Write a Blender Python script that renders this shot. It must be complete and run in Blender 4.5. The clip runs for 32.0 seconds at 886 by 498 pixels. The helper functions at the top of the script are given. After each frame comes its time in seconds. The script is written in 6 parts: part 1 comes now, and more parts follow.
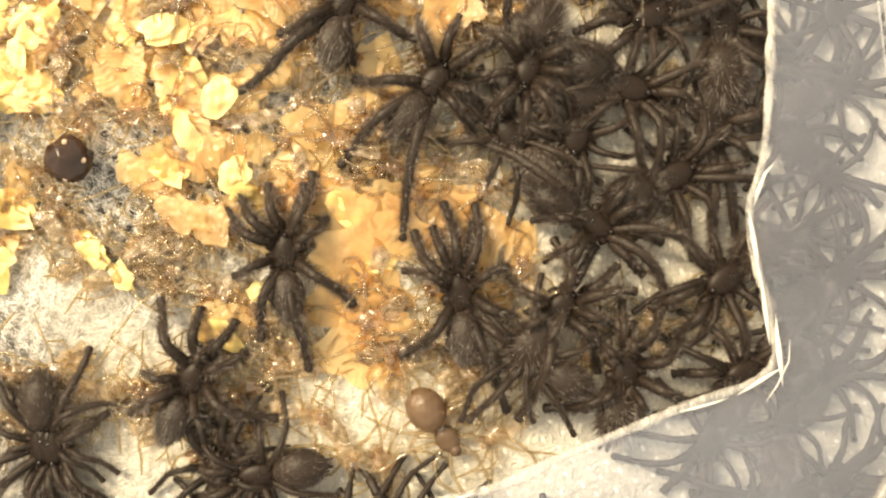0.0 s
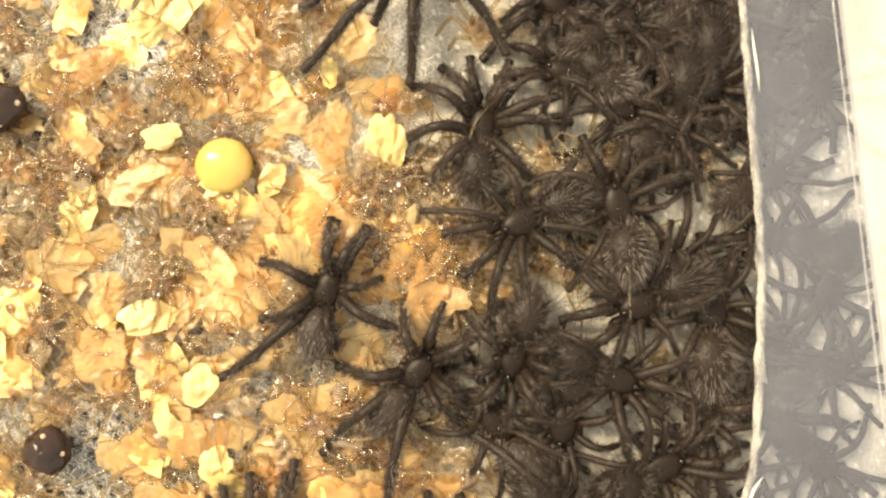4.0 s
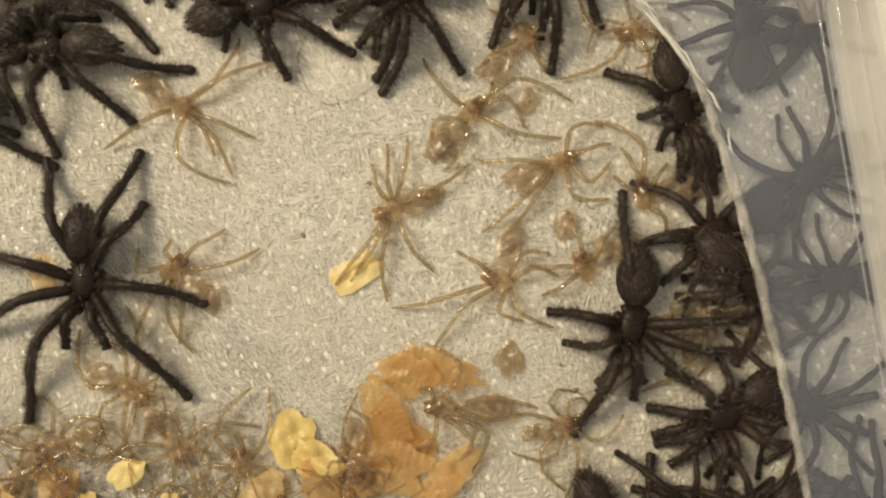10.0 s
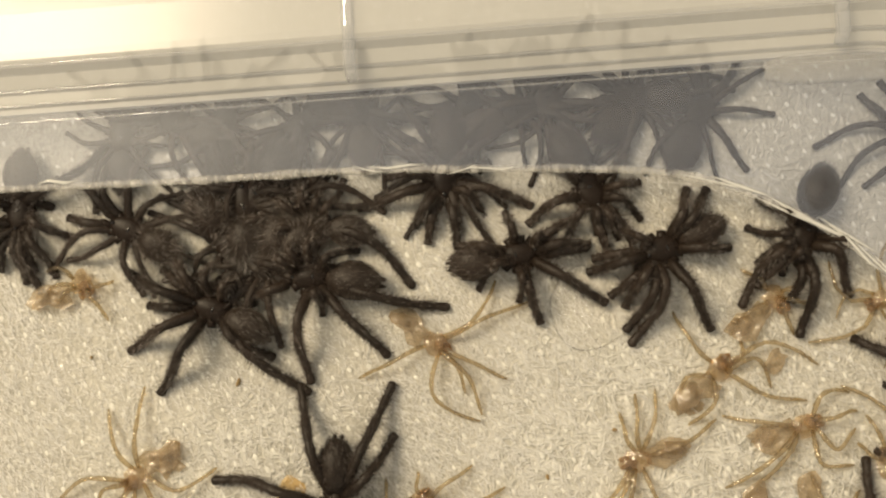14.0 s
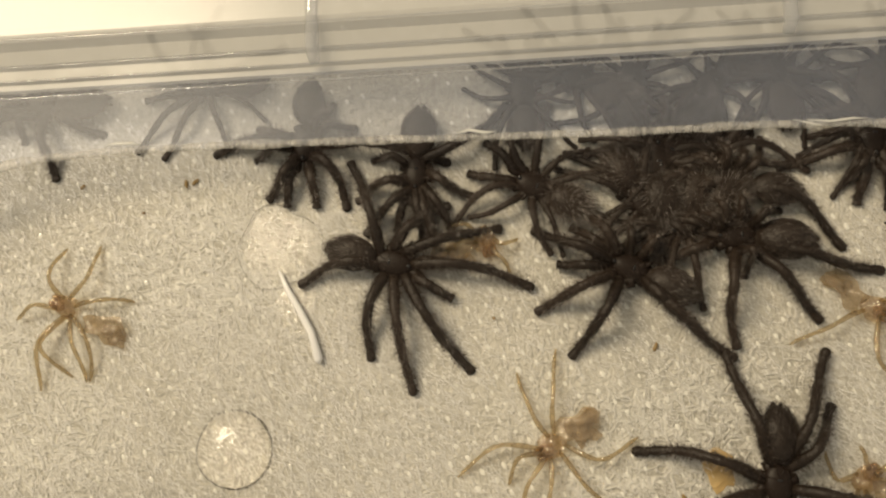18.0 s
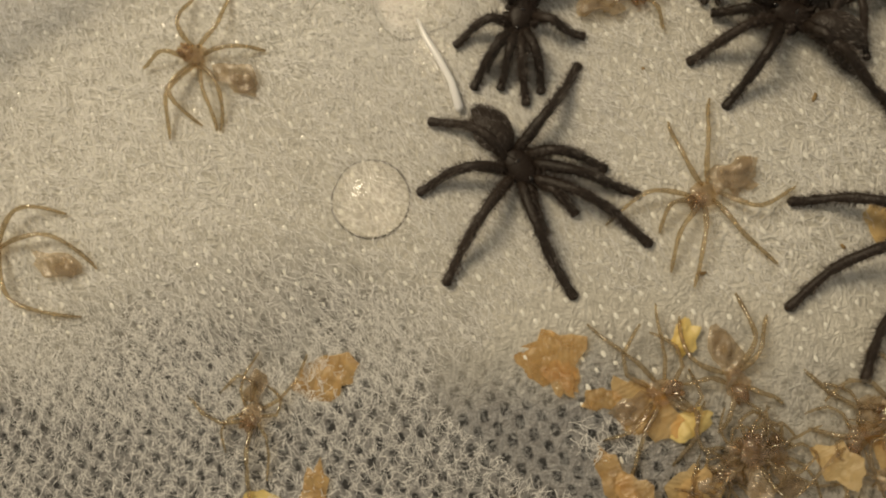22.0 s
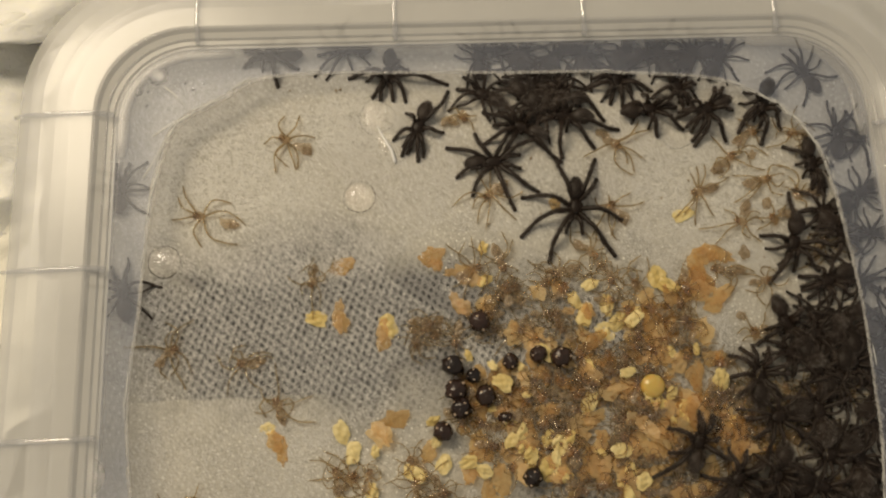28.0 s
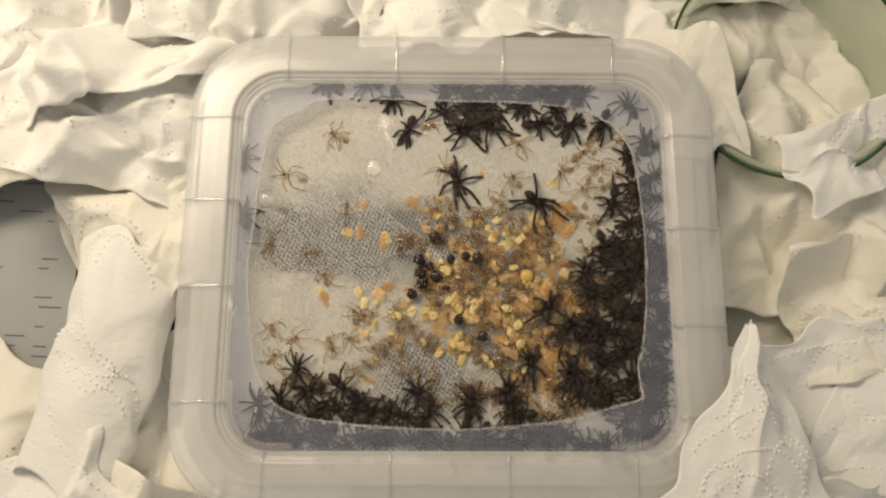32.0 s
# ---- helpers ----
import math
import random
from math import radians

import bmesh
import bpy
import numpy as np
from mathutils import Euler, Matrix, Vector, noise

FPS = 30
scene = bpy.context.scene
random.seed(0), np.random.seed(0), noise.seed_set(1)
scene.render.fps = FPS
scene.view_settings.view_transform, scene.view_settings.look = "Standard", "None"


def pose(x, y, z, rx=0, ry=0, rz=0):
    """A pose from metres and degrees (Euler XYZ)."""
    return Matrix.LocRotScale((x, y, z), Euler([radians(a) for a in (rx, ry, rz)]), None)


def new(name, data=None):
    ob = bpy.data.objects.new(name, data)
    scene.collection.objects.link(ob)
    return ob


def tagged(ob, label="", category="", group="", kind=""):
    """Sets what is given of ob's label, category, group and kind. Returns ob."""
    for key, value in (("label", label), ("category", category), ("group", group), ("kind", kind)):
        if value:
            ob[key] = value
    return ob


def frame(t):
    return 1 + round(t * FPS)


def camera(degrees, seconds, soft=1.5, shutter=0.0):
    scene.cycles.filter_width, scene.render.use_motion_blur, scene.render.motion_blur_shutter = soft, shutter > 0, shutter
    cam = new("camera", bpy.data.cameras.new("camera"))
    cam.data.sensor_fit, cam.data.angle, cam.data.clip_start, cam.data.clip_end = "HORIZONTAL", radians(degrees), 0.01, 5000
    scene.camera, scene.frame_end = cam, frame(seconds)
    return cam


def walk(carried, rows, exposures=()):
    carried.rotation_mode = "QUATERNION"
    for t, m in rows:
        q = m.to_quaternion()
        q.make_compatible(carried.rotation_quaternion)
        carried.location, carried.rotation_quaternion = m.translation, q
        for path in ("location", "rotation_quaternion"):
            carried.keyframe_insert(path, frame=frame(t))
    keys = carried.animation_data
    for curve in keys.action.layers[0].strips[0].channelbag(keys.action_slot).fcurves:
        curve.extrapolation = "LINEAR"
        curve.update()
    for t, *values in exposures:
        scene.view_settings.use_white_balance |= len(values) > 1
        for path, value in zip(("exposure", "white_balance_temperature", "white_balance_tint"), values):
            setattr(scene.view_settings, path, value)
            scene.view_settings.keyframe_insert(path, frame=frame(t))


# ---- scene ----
cam = camera(58.0, 32.0, soft=2.2)
PATH = [
    (0, pose(0.03683, -0.03554, 0.05598, 0.35, 0.50, -5.22)),
    (0.5, pose(0.03834, -0.03331, 0.05633, 0.42, 0.51, -5.19)),
    (1, pose(0.03914, -0.03091, 0.05648, 0.34, 0.66, -5.27)),
    (1.5, pose(0.03764, -0.02901, 0.05658, 0.79, 0.35, -5.19)),
    (2, pose(0.03628, -0.02660, 0.05648, 0.96, 0.48, -5.00)),
    (2.5, pose(0.03692, -0.02418, 0.05637, 1.14, 0.40, -5.05)),
    (3, pose(0.03762, -0.02184, 0.05640, 1.18, 0.49, -5.13)),
    (3.5, pose(0.03844, -0.01940, 0.05620, 1.12, 0.51, -5.20)),
    (5.5, pose(0.04551, -0.00912, 0.05242, 2.71, 5.53, -4.78)),
    (6, pose(0.04516, -0.00618, 0.05268, 2.91, 5.89, -5.35)),
    (6.5, pose(0.04650, -0.00478, 0.05250, 3.03, 4.97, -6.36)),
    (7, pose(0.04481, -0.00457, 0.05251, 3.52, 3.93, -7.16)),
    (7.5, pose(0.04326, -0.00332, 0.05251, 3.02, 3.28, -7.91)),
    (8, pose(0.04435, 0.00091, 0.05313, 2.27, 2.52, -8.26)),
    (8.5, pose(0.04476, 0.00742, 0.05345, 2.17, 2.14, -8.31)),
    (9, pose(0.04355, 0.01133, 0.05370, 2.42, 2.39, -8.03)),
    (9.5, pose(0.04267, 0.01457, 0.05412, 2.74, 2.44, -7.62)),
    (10, pose(0.04147, 0.01775, 0.05455, 2.90, 2.47, -7.27)),
    (10.5, pose(0.04195, 0.01987, 0.05478, 3.48, 2.82, -6.96)),
    (11, pose(0.04078, 0.02285, 0.05535, 3.53, 2.62, -6.64)),
    (11.5, pose(0.03875, 0.02497, 0.05582, 3.97, 2.82, -6.03)),
    (12, pose(0.03839, 0.02698, 0.05612, 4.10, 3.21, -5.53)),
    (12.5, pose(0.03642, 0.02840, 0.05693, 5.30, 2.70, -5.00)),
    (13, pose(0.03252, 0.03118, 0.05780, 5.38, 2.89, -4.50)),
    (13.5, pose(0.03032, 0.03344, 0.05818, 5.66, 3.14, -4.10)),
    (14, pose(0.02658, 0.03439, 0.05822, 5.04, 3.23, -3.73)),
    (14.5, pose(0.02380, 0.03473, 0.05847, 4.10, 3.43, -3.44)),
    (15, pose(0.02027, 0.03419, 0.05923, 4.36, 3.85, -3.24)),
    (15.5, pose(0.01642, 0.03522, 0.05996, 3.30, 4.23, -3.18)),
    (17.5, pose(0.00127, 0.02890, 0.05603, 9.56, 4.51, -2.67)),
    (18, pose(-0.00270, 0.02879, 0.05640, 9.73, 4.16, -2.44)),
    (18.5, pose(-0.00430, 0.02815, 0.05645, 9.68, 4.35, -2.21)),
    (19, pose(-0.00594, 0.02647, 0.05598, 9.43, 4.32, -2.10)),
    (19.5, pose(-0.00727, 0.02128, 0.05539, 8.02, 4.45, -1.94)),
    (20, pose(-0.00740, 0.01940, 0.05523, 5.88, 5.01, -1.76)),
    (20.5, pose(-0.00889, 0.01734, 0.05381, 5.75, 4.75, -1.49)),
    (21, pose(-0.01088, 0.01441, 0.05380, 5.89, 4.81, -1.11)),
    (21.5, pose(-0.01211, 0.01409, 0.05316, 6.47, 4.59, -1.07)),
    (22, pose(-0.01264, 0.01493, 0.05299, 7.06, 4.63, -1.06)),
    (22.5, pose(-0.01250, 0.01769, 0.05413, 7.08, 4.99, -1.09)),
    (23, pose(-0.01348, 0.02167, 0.05530, 7.91, 4.21, -1.29)),
    (23.5, pose(-0.01724, 0.02591, 0.05878, 8.93, 2.55, -1.63)),
    (24, pose(-0.02279, 0.02797, 0.06122, 9.71, 3.06, -1.18)),
    (24.5, pose(-0.02766, 0.02719, 0.06257, 11.22, 4.00, -0.21)),
    (25, pose(-0.02522, 0.02108, 0.06221, 10.43, 3.63, 0.38)),
    (25.5, pose(-0.01699, 0.02000, 0.06499, 8.06, 3.70, -0.07)),
    (26, pose(-0.01526, 0.01575, 0.07409, 8.07, 3.12, -0.65)),
    (26.5, pose(-0.01243, 0.01116, 0.08552, 8.13, 2.50, -1.02)),
    (28.5, pose(-0.01199, -0.01942, 0.13959, 12.93, -1.80, -3.04)),
    (29, pose(-0.00971, -0.02362, 0.14406, 11.30, -1.64, -3.37)),
    (29.5, pose(-0.00801, -0.02640, 0.16006, 7.82, -1.35, -3.82)),
    (30, pose(-0.00622, -0.02601, 0.17865, 5.34, -0.43, -4.07)),
    (30.5, pose(-0.00222, -0.03249, 0.19841, 7.22, -0.25, -3.63)),
    (31, pose(0.00213, -0.03709, 0.20917, 9.30, -0.24, -1.78)),
    (31.5, pose(0.00184, -0.04486, 0.22456, 10.61, -0.48, -0.18)),
    (32, pose(0.00121, -0.04655, 0.23694, 11.02, 0.30, 0.17)),
]
EXPOSURES = [(0, 1.08, 6780, 10), (3.5, 1.0, 6620, 10), (5.5, 0.98, 6500, 10), (7, 0.74, 6500, 10), (8, 0.35, 6500, 10), (9, -0.25, 6500, 10), (10, -0.42, 6500, 10), (13, -0.38, 6500, 10), (15.5, -0.2, 6500, 10), (18, -0.65, 6500, 10), (20, -0.98, 6500, 10), (22, -1.0, 6500, 10), (24, -1.05, 6500, 10), (26, -1.1, 6500, 10), (28.5, -0.95, 6300, 12), (30, -0.74, 6250, 13), (31, -0.68, 6200, 13), (32, -0.72, 6150, 14)]
walk(cam, PATH, EXPOSURES)

# ---- light: one large warm room lamp above, and a dim room around ----
world = bpy.data.worlds.new("room")
scene.world = world
world.use_nodes = True
world.node_tree.nodes["Background"].inputs["Color"].default_value = (1.0, 0.905, 0.735, 1)
world.node_tree.nodes["Background"].inputs["Strength"].default_value = 0.60
lamp_data = bpy.data.lights.new("room_lamp", "AREA")
lamp_data.shape, lamp_data.size, lamp_data.size_y = "RECTANGLE", 0.22, 0.15
lamp_data.energy, lamp_data.color = 2.7, (1.0, 0.83, 0.57)
lamp = new("room_lamp", lamp_data)
lamp.matrix_world = pose(-0.23, 0.225, 0.34, -30, -30, 0)

MM = 0.001


# ---- materials ----
def material(name, color, rough=0.6, metal=0.0, **more):
    m = bpy.data.materials.new(name)
    m.use_nodes = True
    b = m.node_tree.nodes["Principled BSDF"]
    b.inputs["Base Color"].default_value = (*color, 1)
    b.inputs["Roughness"].default_value = rough
    b.inputs["Metallic"].default_value = metal
    for key, value in more.items():
        b.inputs[key.replace("_", " ")].default_value = value
    return m


def node(m, kind, **inputs):
    n = m.node_tree.nodes.new(kind)
    for key, value in inputs.items():
        n.inputs[key.replace("_", " ")].default_value = value
    return n


def link(m, a, b):
    m.node_tree.links.new(a, b)


def coords(m, scale=(1, 1, 1), turn=0.0):
    tc, mp = node(m, "ShaderNodeTexCoord"), node(m, "ShaderNodeMapping")
    mp.inputs["Scale"].default_value = scale
    mp.inputs["Rotation"].default_value = (0, 0, radians(turn))
    link(m, tc.outputs["Object"], mp.inputs["Vector"])
    return mp.outputs["Vector"]


def noise_tex(m, vec, scale, detail=3.0, rough=0.55):
    n = node(m, "ShaderNodeTexNoise", Scale=scale, Detail=detail, Roughness=rough)
    link(m, vec, n.inputs["Vector"])
    return n.outputs["Fac"]


def ramp(m, fac, *stops):
    r = node(m, "ShaderNodeValToRGB")
    while len(r.color_ramp.elements) < len(stops):
        r.color_ramp.elements.new(0.5)
    for e, (p, c) in zip(r.color_ramp.elements, stops):
        e.position, e.color = p, (*c, 1)
    link(m, fac, r.inputs["Fac"])
    return r.outputs["Color"]


def bump(m, height, strength, distance):
    b = node(m, "ShaderNodeBump", Strength=strength, Distance=distance)
    link(m, height, b.inputs["Height"])
    link(m, b.outputs["Normal"], m.node_tree.nodes["Principled BSDF"].inputs["Normal"])


def mixed(m, fac, a, b, mode="MIX"):
    n = m.node_tree.nodes.new("ShaderNodeMix")
    n.data_type, n.blend_type = "RGBA", mode
    for value, k in ((fac, 0), (a, 6), (b, 7)):
        if isinstance(value, (int, float)):
            n.inputs[k].default_value = value
        elif isinstance(value, tuple):
            n.inputs[k].default_value = (*value, 1)
        else:
            link(m, value, n.inputs[k])
    return n.outputs[2]


def mathn(m, op, a, b=0.0):
    n = m.node_tree.nodes.new("ShaderNodeMath")
    n.operation = op
    for value, k in ((a, 0), (b, 1)):
        if isinstance(value, (int, float)):
            n.inputs[k].default_value = value
        else:
            link(m, value, n.inputs[k])
    return n.outputs[0]


def see_through(m, clear, tint=(1, 1, 1)):
    """Lets a part of the light straight through the surface."""
    out = m.node_tree.nodes["Material Output"]
    t = node(m, "ShaderNodeBsdfTransparent", Color=(*tint, 1))
    mix = m.node_tree.nodes.new("ShaderNodeMixShader")
    if isinstance(clear, (int, float)):
        mix.inputs[0].default_value = clear
    else:
        link(m, clear, mix.inputs[0])
    link(m, m.node_tree.nodes["Principled BSDF"].outputs[0], mix.inputs[1])
    link(m, t.outputs[0], mix.inputs[2])
    link(m, mix.outputs[0], out.inputs["Surface"])


def glazed(m, amount, rough, scale=1800.0, strength=0.6):
    """A thin clear gloss over all the rest, which keeps its glints where the skin is see-through."""
    out = m.node_tree.nodes["Material Output"].inputs["Surface"]
    below = out.links[0].from_socket
    gloss = node(m, "ShaderNodeBsdfGlossy", Roughness=rough)
    wave = node(m, "ShaderNodeBump", Strength=strength, Distance=0.0003)
    link(m, noise_tex(m, coords(m), scale), wave.inputs["Height"])
    link(m, wave.outputs[0], gloss.inputs["Normal"])
    top = m.node_tree.nodes.new("ShaderNodeMixShader")
    top.inputs[0].default_value = amount
    link(m, below, top.inputs[1])
    link(m, gloss.outputs[0], top.inputs[2])
    link(m, top.outputs[0], out)


def varied(name, low, high, rough, scale=900.0, spread_of=0.35, **more):
    """A colour between two, by grain and from object to object."""
    m = material(name, low, rough, **more)
    info = node(m, "ShaderNodeObjectInfo")
    fac = mathn(m, "MULTIPLY_ADD", noise_tex(m, coords(m), scale), 0.7)
    n = fac.node
    link(m, mathn(m, "MULTIPLY", info.outputs["Random"], spread_of), n.inputs[2])
    col = ramp(m, fac, (0.25, low), (0.8, high))
    link(m, col, m.node_tree.nodes["Principled BSDF"].inputs["Base Color"])
    bump(m, noise_tex(m, coords(m), scale * 2.2), 0.5, 0.0002)
    return m


def cloth_material():
    """Damp non-woven cloth: cream where it lies on the pad, grey with dark cells where it stands free."""
    m = material("damp_cloth", (0.6, 0.56, 0.47), 0.5)
    b = m.node_tree.nodes["Principled BSDF"]
    v = coords(m)
    fibre = node(m, "ShaderNodeTexNoise", Scale=1.0, Detail=4.0, Roughness=0.65, Distortion=0.6)
    link(m, coords(m, (3600, 1500, 2400), 25), fibre.inputs["Vector"])
    fine = fibre.outputs["Fac"]
    blotch = noise_tex(m, v, 60.0, 3.0)
    cream = mixed(m, 1.0, ramp(m, blotch, (0.3, (0.52, 0.49, 0.42)), (0.7, (0.68, 0.645, 0.56))),
                  ramp(m, fine, (0.36, (0.84, 0.84, 0.835)), (0.64, (1.06, 1.06, 1.06))), "MULTIPLY")
    sep = node(m, "ShaderNodeSeparateXYZ")
    link(m, v, sep.inputs[0])
    def blob(cx, cy, rx, ry):
        dx = mathn(m, "DIVIDE", mathn(m, "SUBTRACT", sep.outputs[0], cx * MM), rx * MM)
        dy = mathn(m, "DIVIDE", mathn(m, "SUBTRACT", sep.outputs[1], cy * MM), ry * MM)
        return mathn(m, "SUBTRACT", 1.0, mathn(m, "SQRT", mathn(m, "ADD", mathn(m, "MULTIPLY", dx, dx), mathn(m, "MULTIPLY", dy, dy))))
    mask = mathn(m, "MAXIMUM", mathn(m, "MAXIMUM", blob(-32, 2.2, 36, 20), blob(-10, 3.5, 22, 14)), blob(-6, -38, 21, 17))
    mask = mathn(m, "MAXIMUM", mask, mathn(m, "MULTIPLY", mathn(m, "MAXIMUM", blob(10, -4, 30, 20), blob(20, -27, 26, 17)), 0.68))
    mask = mathn(m, "ADD", mask, mathn(m, "MULTIPLY", mathn(m, "SUBTRACT", noise_tex(m, v, 90.0, 5.0, 0.65), 0.44), 1.1))
    # A fold ends the grey patch in a straight line.
    below = mathn(m, "MULTIPLY", mathn(m, "LESS_THAN", mathn(m, "ADD", sep.outputs[1], mathn(m, "MULTIPLY", blotch, 0.0016)), -6.8 * MM), ramp(m, mathn(m, "MULTIPLY", sep.outputs[0], -20.0), (0.42, (0, 0, 0)), (0.62, (1, 1, 1))))
    mask = mathn(m, "SUBTRACT", mask, mathn(m, "MULTIPLY", below, 0.26))
    wet = ramp(m, mask, (0.0, (0, 0, 0)), (0.55, (1, 1, 1)))
    # Staggered rows of pits, in the same lattice as the pressed dots.
    pit = node(m, "ShaderNodeSeparateXYZ")
    link(m, coords(m, (1, 1, 1), -14), pit.inputs[0])
    wob = mathn(m, "MULTIPLY", mathn(m, "SUBTRACT", noise_tex(m, v, 500.0), 0.5), 2.3)
    row = mathn(m, "COSINE", mathn(m, "ADD", mathn(m, "MULTIPLY", pit.outputs[0], 2000 * math.pi / 1.42), wob))
    col = mathn(m, "COSINE", mathn(m, "ADD", mathn(m, "MULTIPLY", pit.outputs[1], 1000 * math.pi / 0.98), wob))
    hole = ramp(m, mathn(m, "MULTIPLY", row, col), (0.0, (0.235, 0.225, 0.215)), (0.45, (0.024, 0.023, 0.022)))

    def strands(scale, turn, width):
        """Fine curving lines, where a noise passes its middle value."""
        n = node(m, "ShaderNodeTexNoise", Scale=1.0, Detail=2.5, Roughness=0.6, Distortion=0.8)
        link(m, coords(m, scale, turn), n.inputs["Vector"])
        off = mathn(m, "ABSOLUTE", mathn(m, "SUBTRACT", n.outputs["Fac"], 0.5))
        return ramp(m, off, (0.0, (1, 1, 1)), (width, (0, 0, 0)))
    web = mixed(m, 1.0, strands((900, 1500, 1100), 30, 0.045), strands((1700, 800, 1100), -15, 0.04), "LIGHTEN")
    grey = mixed(m, mixed(m, 1.0, web, (0.5, 0.5, 0.5), "MULTIPLY"), hole, (0.48, 0.48, 0.47))
    cream = mixed(m, mixed(m, 1.0, web, (0.42, 0.42, 0.42), "MULTIPLY"), mixed(m, 1.0, cream, (0.95, 0.95, 0.95), "MULTIPLY"), (0.82, 0.79, 0.70))
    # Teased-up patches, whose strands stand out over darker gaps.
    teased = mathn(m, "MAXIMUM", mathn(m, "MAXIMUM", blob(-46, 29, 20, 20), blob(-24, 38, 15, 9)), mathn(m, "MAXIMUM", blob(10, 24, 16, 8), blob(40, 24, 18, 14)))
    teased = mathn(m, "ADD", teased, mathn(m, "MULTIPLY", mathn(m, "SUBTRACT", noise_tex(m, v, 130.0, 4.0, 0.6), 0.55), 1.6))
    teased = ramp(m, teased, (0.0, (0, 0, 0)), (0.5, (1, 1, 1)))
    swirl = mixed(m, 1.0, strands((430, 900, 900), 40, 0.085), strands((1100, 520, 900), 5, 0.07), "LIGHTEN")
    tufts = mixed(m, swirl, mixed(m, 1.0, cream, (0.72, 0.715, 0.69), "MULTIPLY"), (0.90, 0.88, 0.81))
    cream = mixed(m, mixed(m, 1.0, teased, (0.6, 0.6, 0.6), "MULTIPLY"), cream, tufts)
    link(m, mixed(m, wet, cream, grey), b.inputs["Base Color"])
    rough = ramp(m, blotch, (0.3, (0.20, 0.20, 0.20)), (0.7, (0.40, 0.40, 0.40)))
    link(m, rough, b.inputs["Roughness"])
    bump(m, mathn(m, "ADD", fine, mathn(m, "MULTIPLY", swirl, mathn(m, "MULTIPLY_ADD", teased, 0.6))), 0.5, 0.0004)
    return m


CLOTH = cloth_material()
DOT = material("pressed_dot", (0.88, 0.86, 0.78), 0.12)
FIBRE = varied("white_fibre", (0.74, 0.72, 0.68), (0.90, 0.88, 0.84), 0.35)
BODY = varied("dark_cuticle", (0.017, 0.0115, 0.0078), (0.036, 0.0245, 0.0175), 0.45, 1500, Specular_IOR_Level=0.3)
CARAPACE = material("dark_carapace", (0.018, 0.0115, 0.008), 0.42, Specular_IOR_Level=0.2)
GLOSS = material("glossy_cuticle", (0.014, 0.011, 0.010), 0.16)
HAIR = varied("dark_hair", (0.042, 0.030, 0.022), (0.12, 0.09, 0.07), 0.5)
PALE_HAIR = varied("pale_hair", (0.13, 0.11, 0.10), (0.34, 0.30, 0.27), 0.4)
BROWN = varied("brown_cuticle", (0.085, 0.052, 0.030), (0.20, 0.13, 0.08), 0.3)
see_through(BROWN, 0.25, (0.9, 0.7, 0.5))
SKIN = varied("shed_skin", (0.42, 0.325, 0.19), (0.68, 0.57, 0.39), 0.08, 1400, Transmission_Weight=0.6, IOR=1.3)
see_through(SKIN, 0.71, (0.82, 0.74, 0.57))
glazed(SKIN, 0.095, 0.08, 1400.0, 0.9)
SKIN_TIP = varied("shed_skin_core", (0.34, 0.225, 0.12), (0.62, 0.47, 0.30), 0.10, 1300, Transmission_Weight=0.6, IOR=1.3)
see_through(SKIN_TIP, 0.60, (0.88, 0.74, 0.53))
glazed(SKIN_TIP, 0.10, 0.08)
SAC = varied("shed_sac", (0.30, 0.22, 0.13), (0.52, 0.41, 0.27), 0.2, 1500)
see_through(SAC, 0.55, (0.84, 0.75, 0.60))
glazed(SAC, 0.05, 0.12)
YELLOW = varied("egg_skin_yellow", (0.70, 0.52, 0.16), (0.92, 0.78, 0.39), 0.4, 900)
see_through(YELLOW, 0.14, (1.0, 0.9, 0.6))
ORANGE = varied("egg_skin_orange", (0.50, 0.275, 0.085), (0.92, 0.69, 0.34), 0.3, 1100, 0.6)
see_through(ORANGE, 0.58, (0.98, 0.80, 0.50))
pleat = node(ORANGE, "ShaderNodeTexWave", Scale=620.0, Distortion=14.0, Detail=4.0)
link(ORANGE, coords(ORANGE), pleat.inputs["Vector"])
bump(ORANGE, pleat.outputs["Fac"], 0.26, 0.0002)
glazed(ORANGE, 0.03, 0.15)
AMBER = varied("amber_egg", (0.62, 0.42, 0.10), (0.80, 0.60, 0.22), 0.2, 300, Subsurface_Weight=0.4, Subsurface_Radius=(0.002, 0.001, 0.0005))
DEAD = varied("black_egg", (0.010, 0.007, 0.006), (0.045, 0.022, 0.014), 0.2, 600)
PALE = material("pale_spot", (0.55, 0.42, 0.30), 0.4)
# White enough to stand for the lamp's highlight on the puddle's edge.
GLINT = material("puddle_glint", (0.93, 0.92, 0.90), 0.1, Coat_Weight=1.0, Coat_Roughness=0.15)
WATER = material("water", (1, 1, 1), 0.02, IOR=1.33, Transmission_Weight=1.0)
bump(WATER, noise_tex(WATER, coords(WATER), 480.0, 2.0), 0.6, 0.0006)
see_through(WATER, 0.12)
glazed(WATER, 0.07, 0.03, 900.0, 0.9)
PUDDLE = material("flat_water", (1, 1, 1), 0.05, IOR=1.33, Transmission_Weight=1.0)
bump(PUDDLE, noise_tex(PUDDLE, coords(PUDDLE), 1100.0, 3.0), 0.9, 0.0008)
see_through(PUDDLE, 0.5)
glazed(PUDDLE, 0.07, 0.05, 1500.0, 1.0)
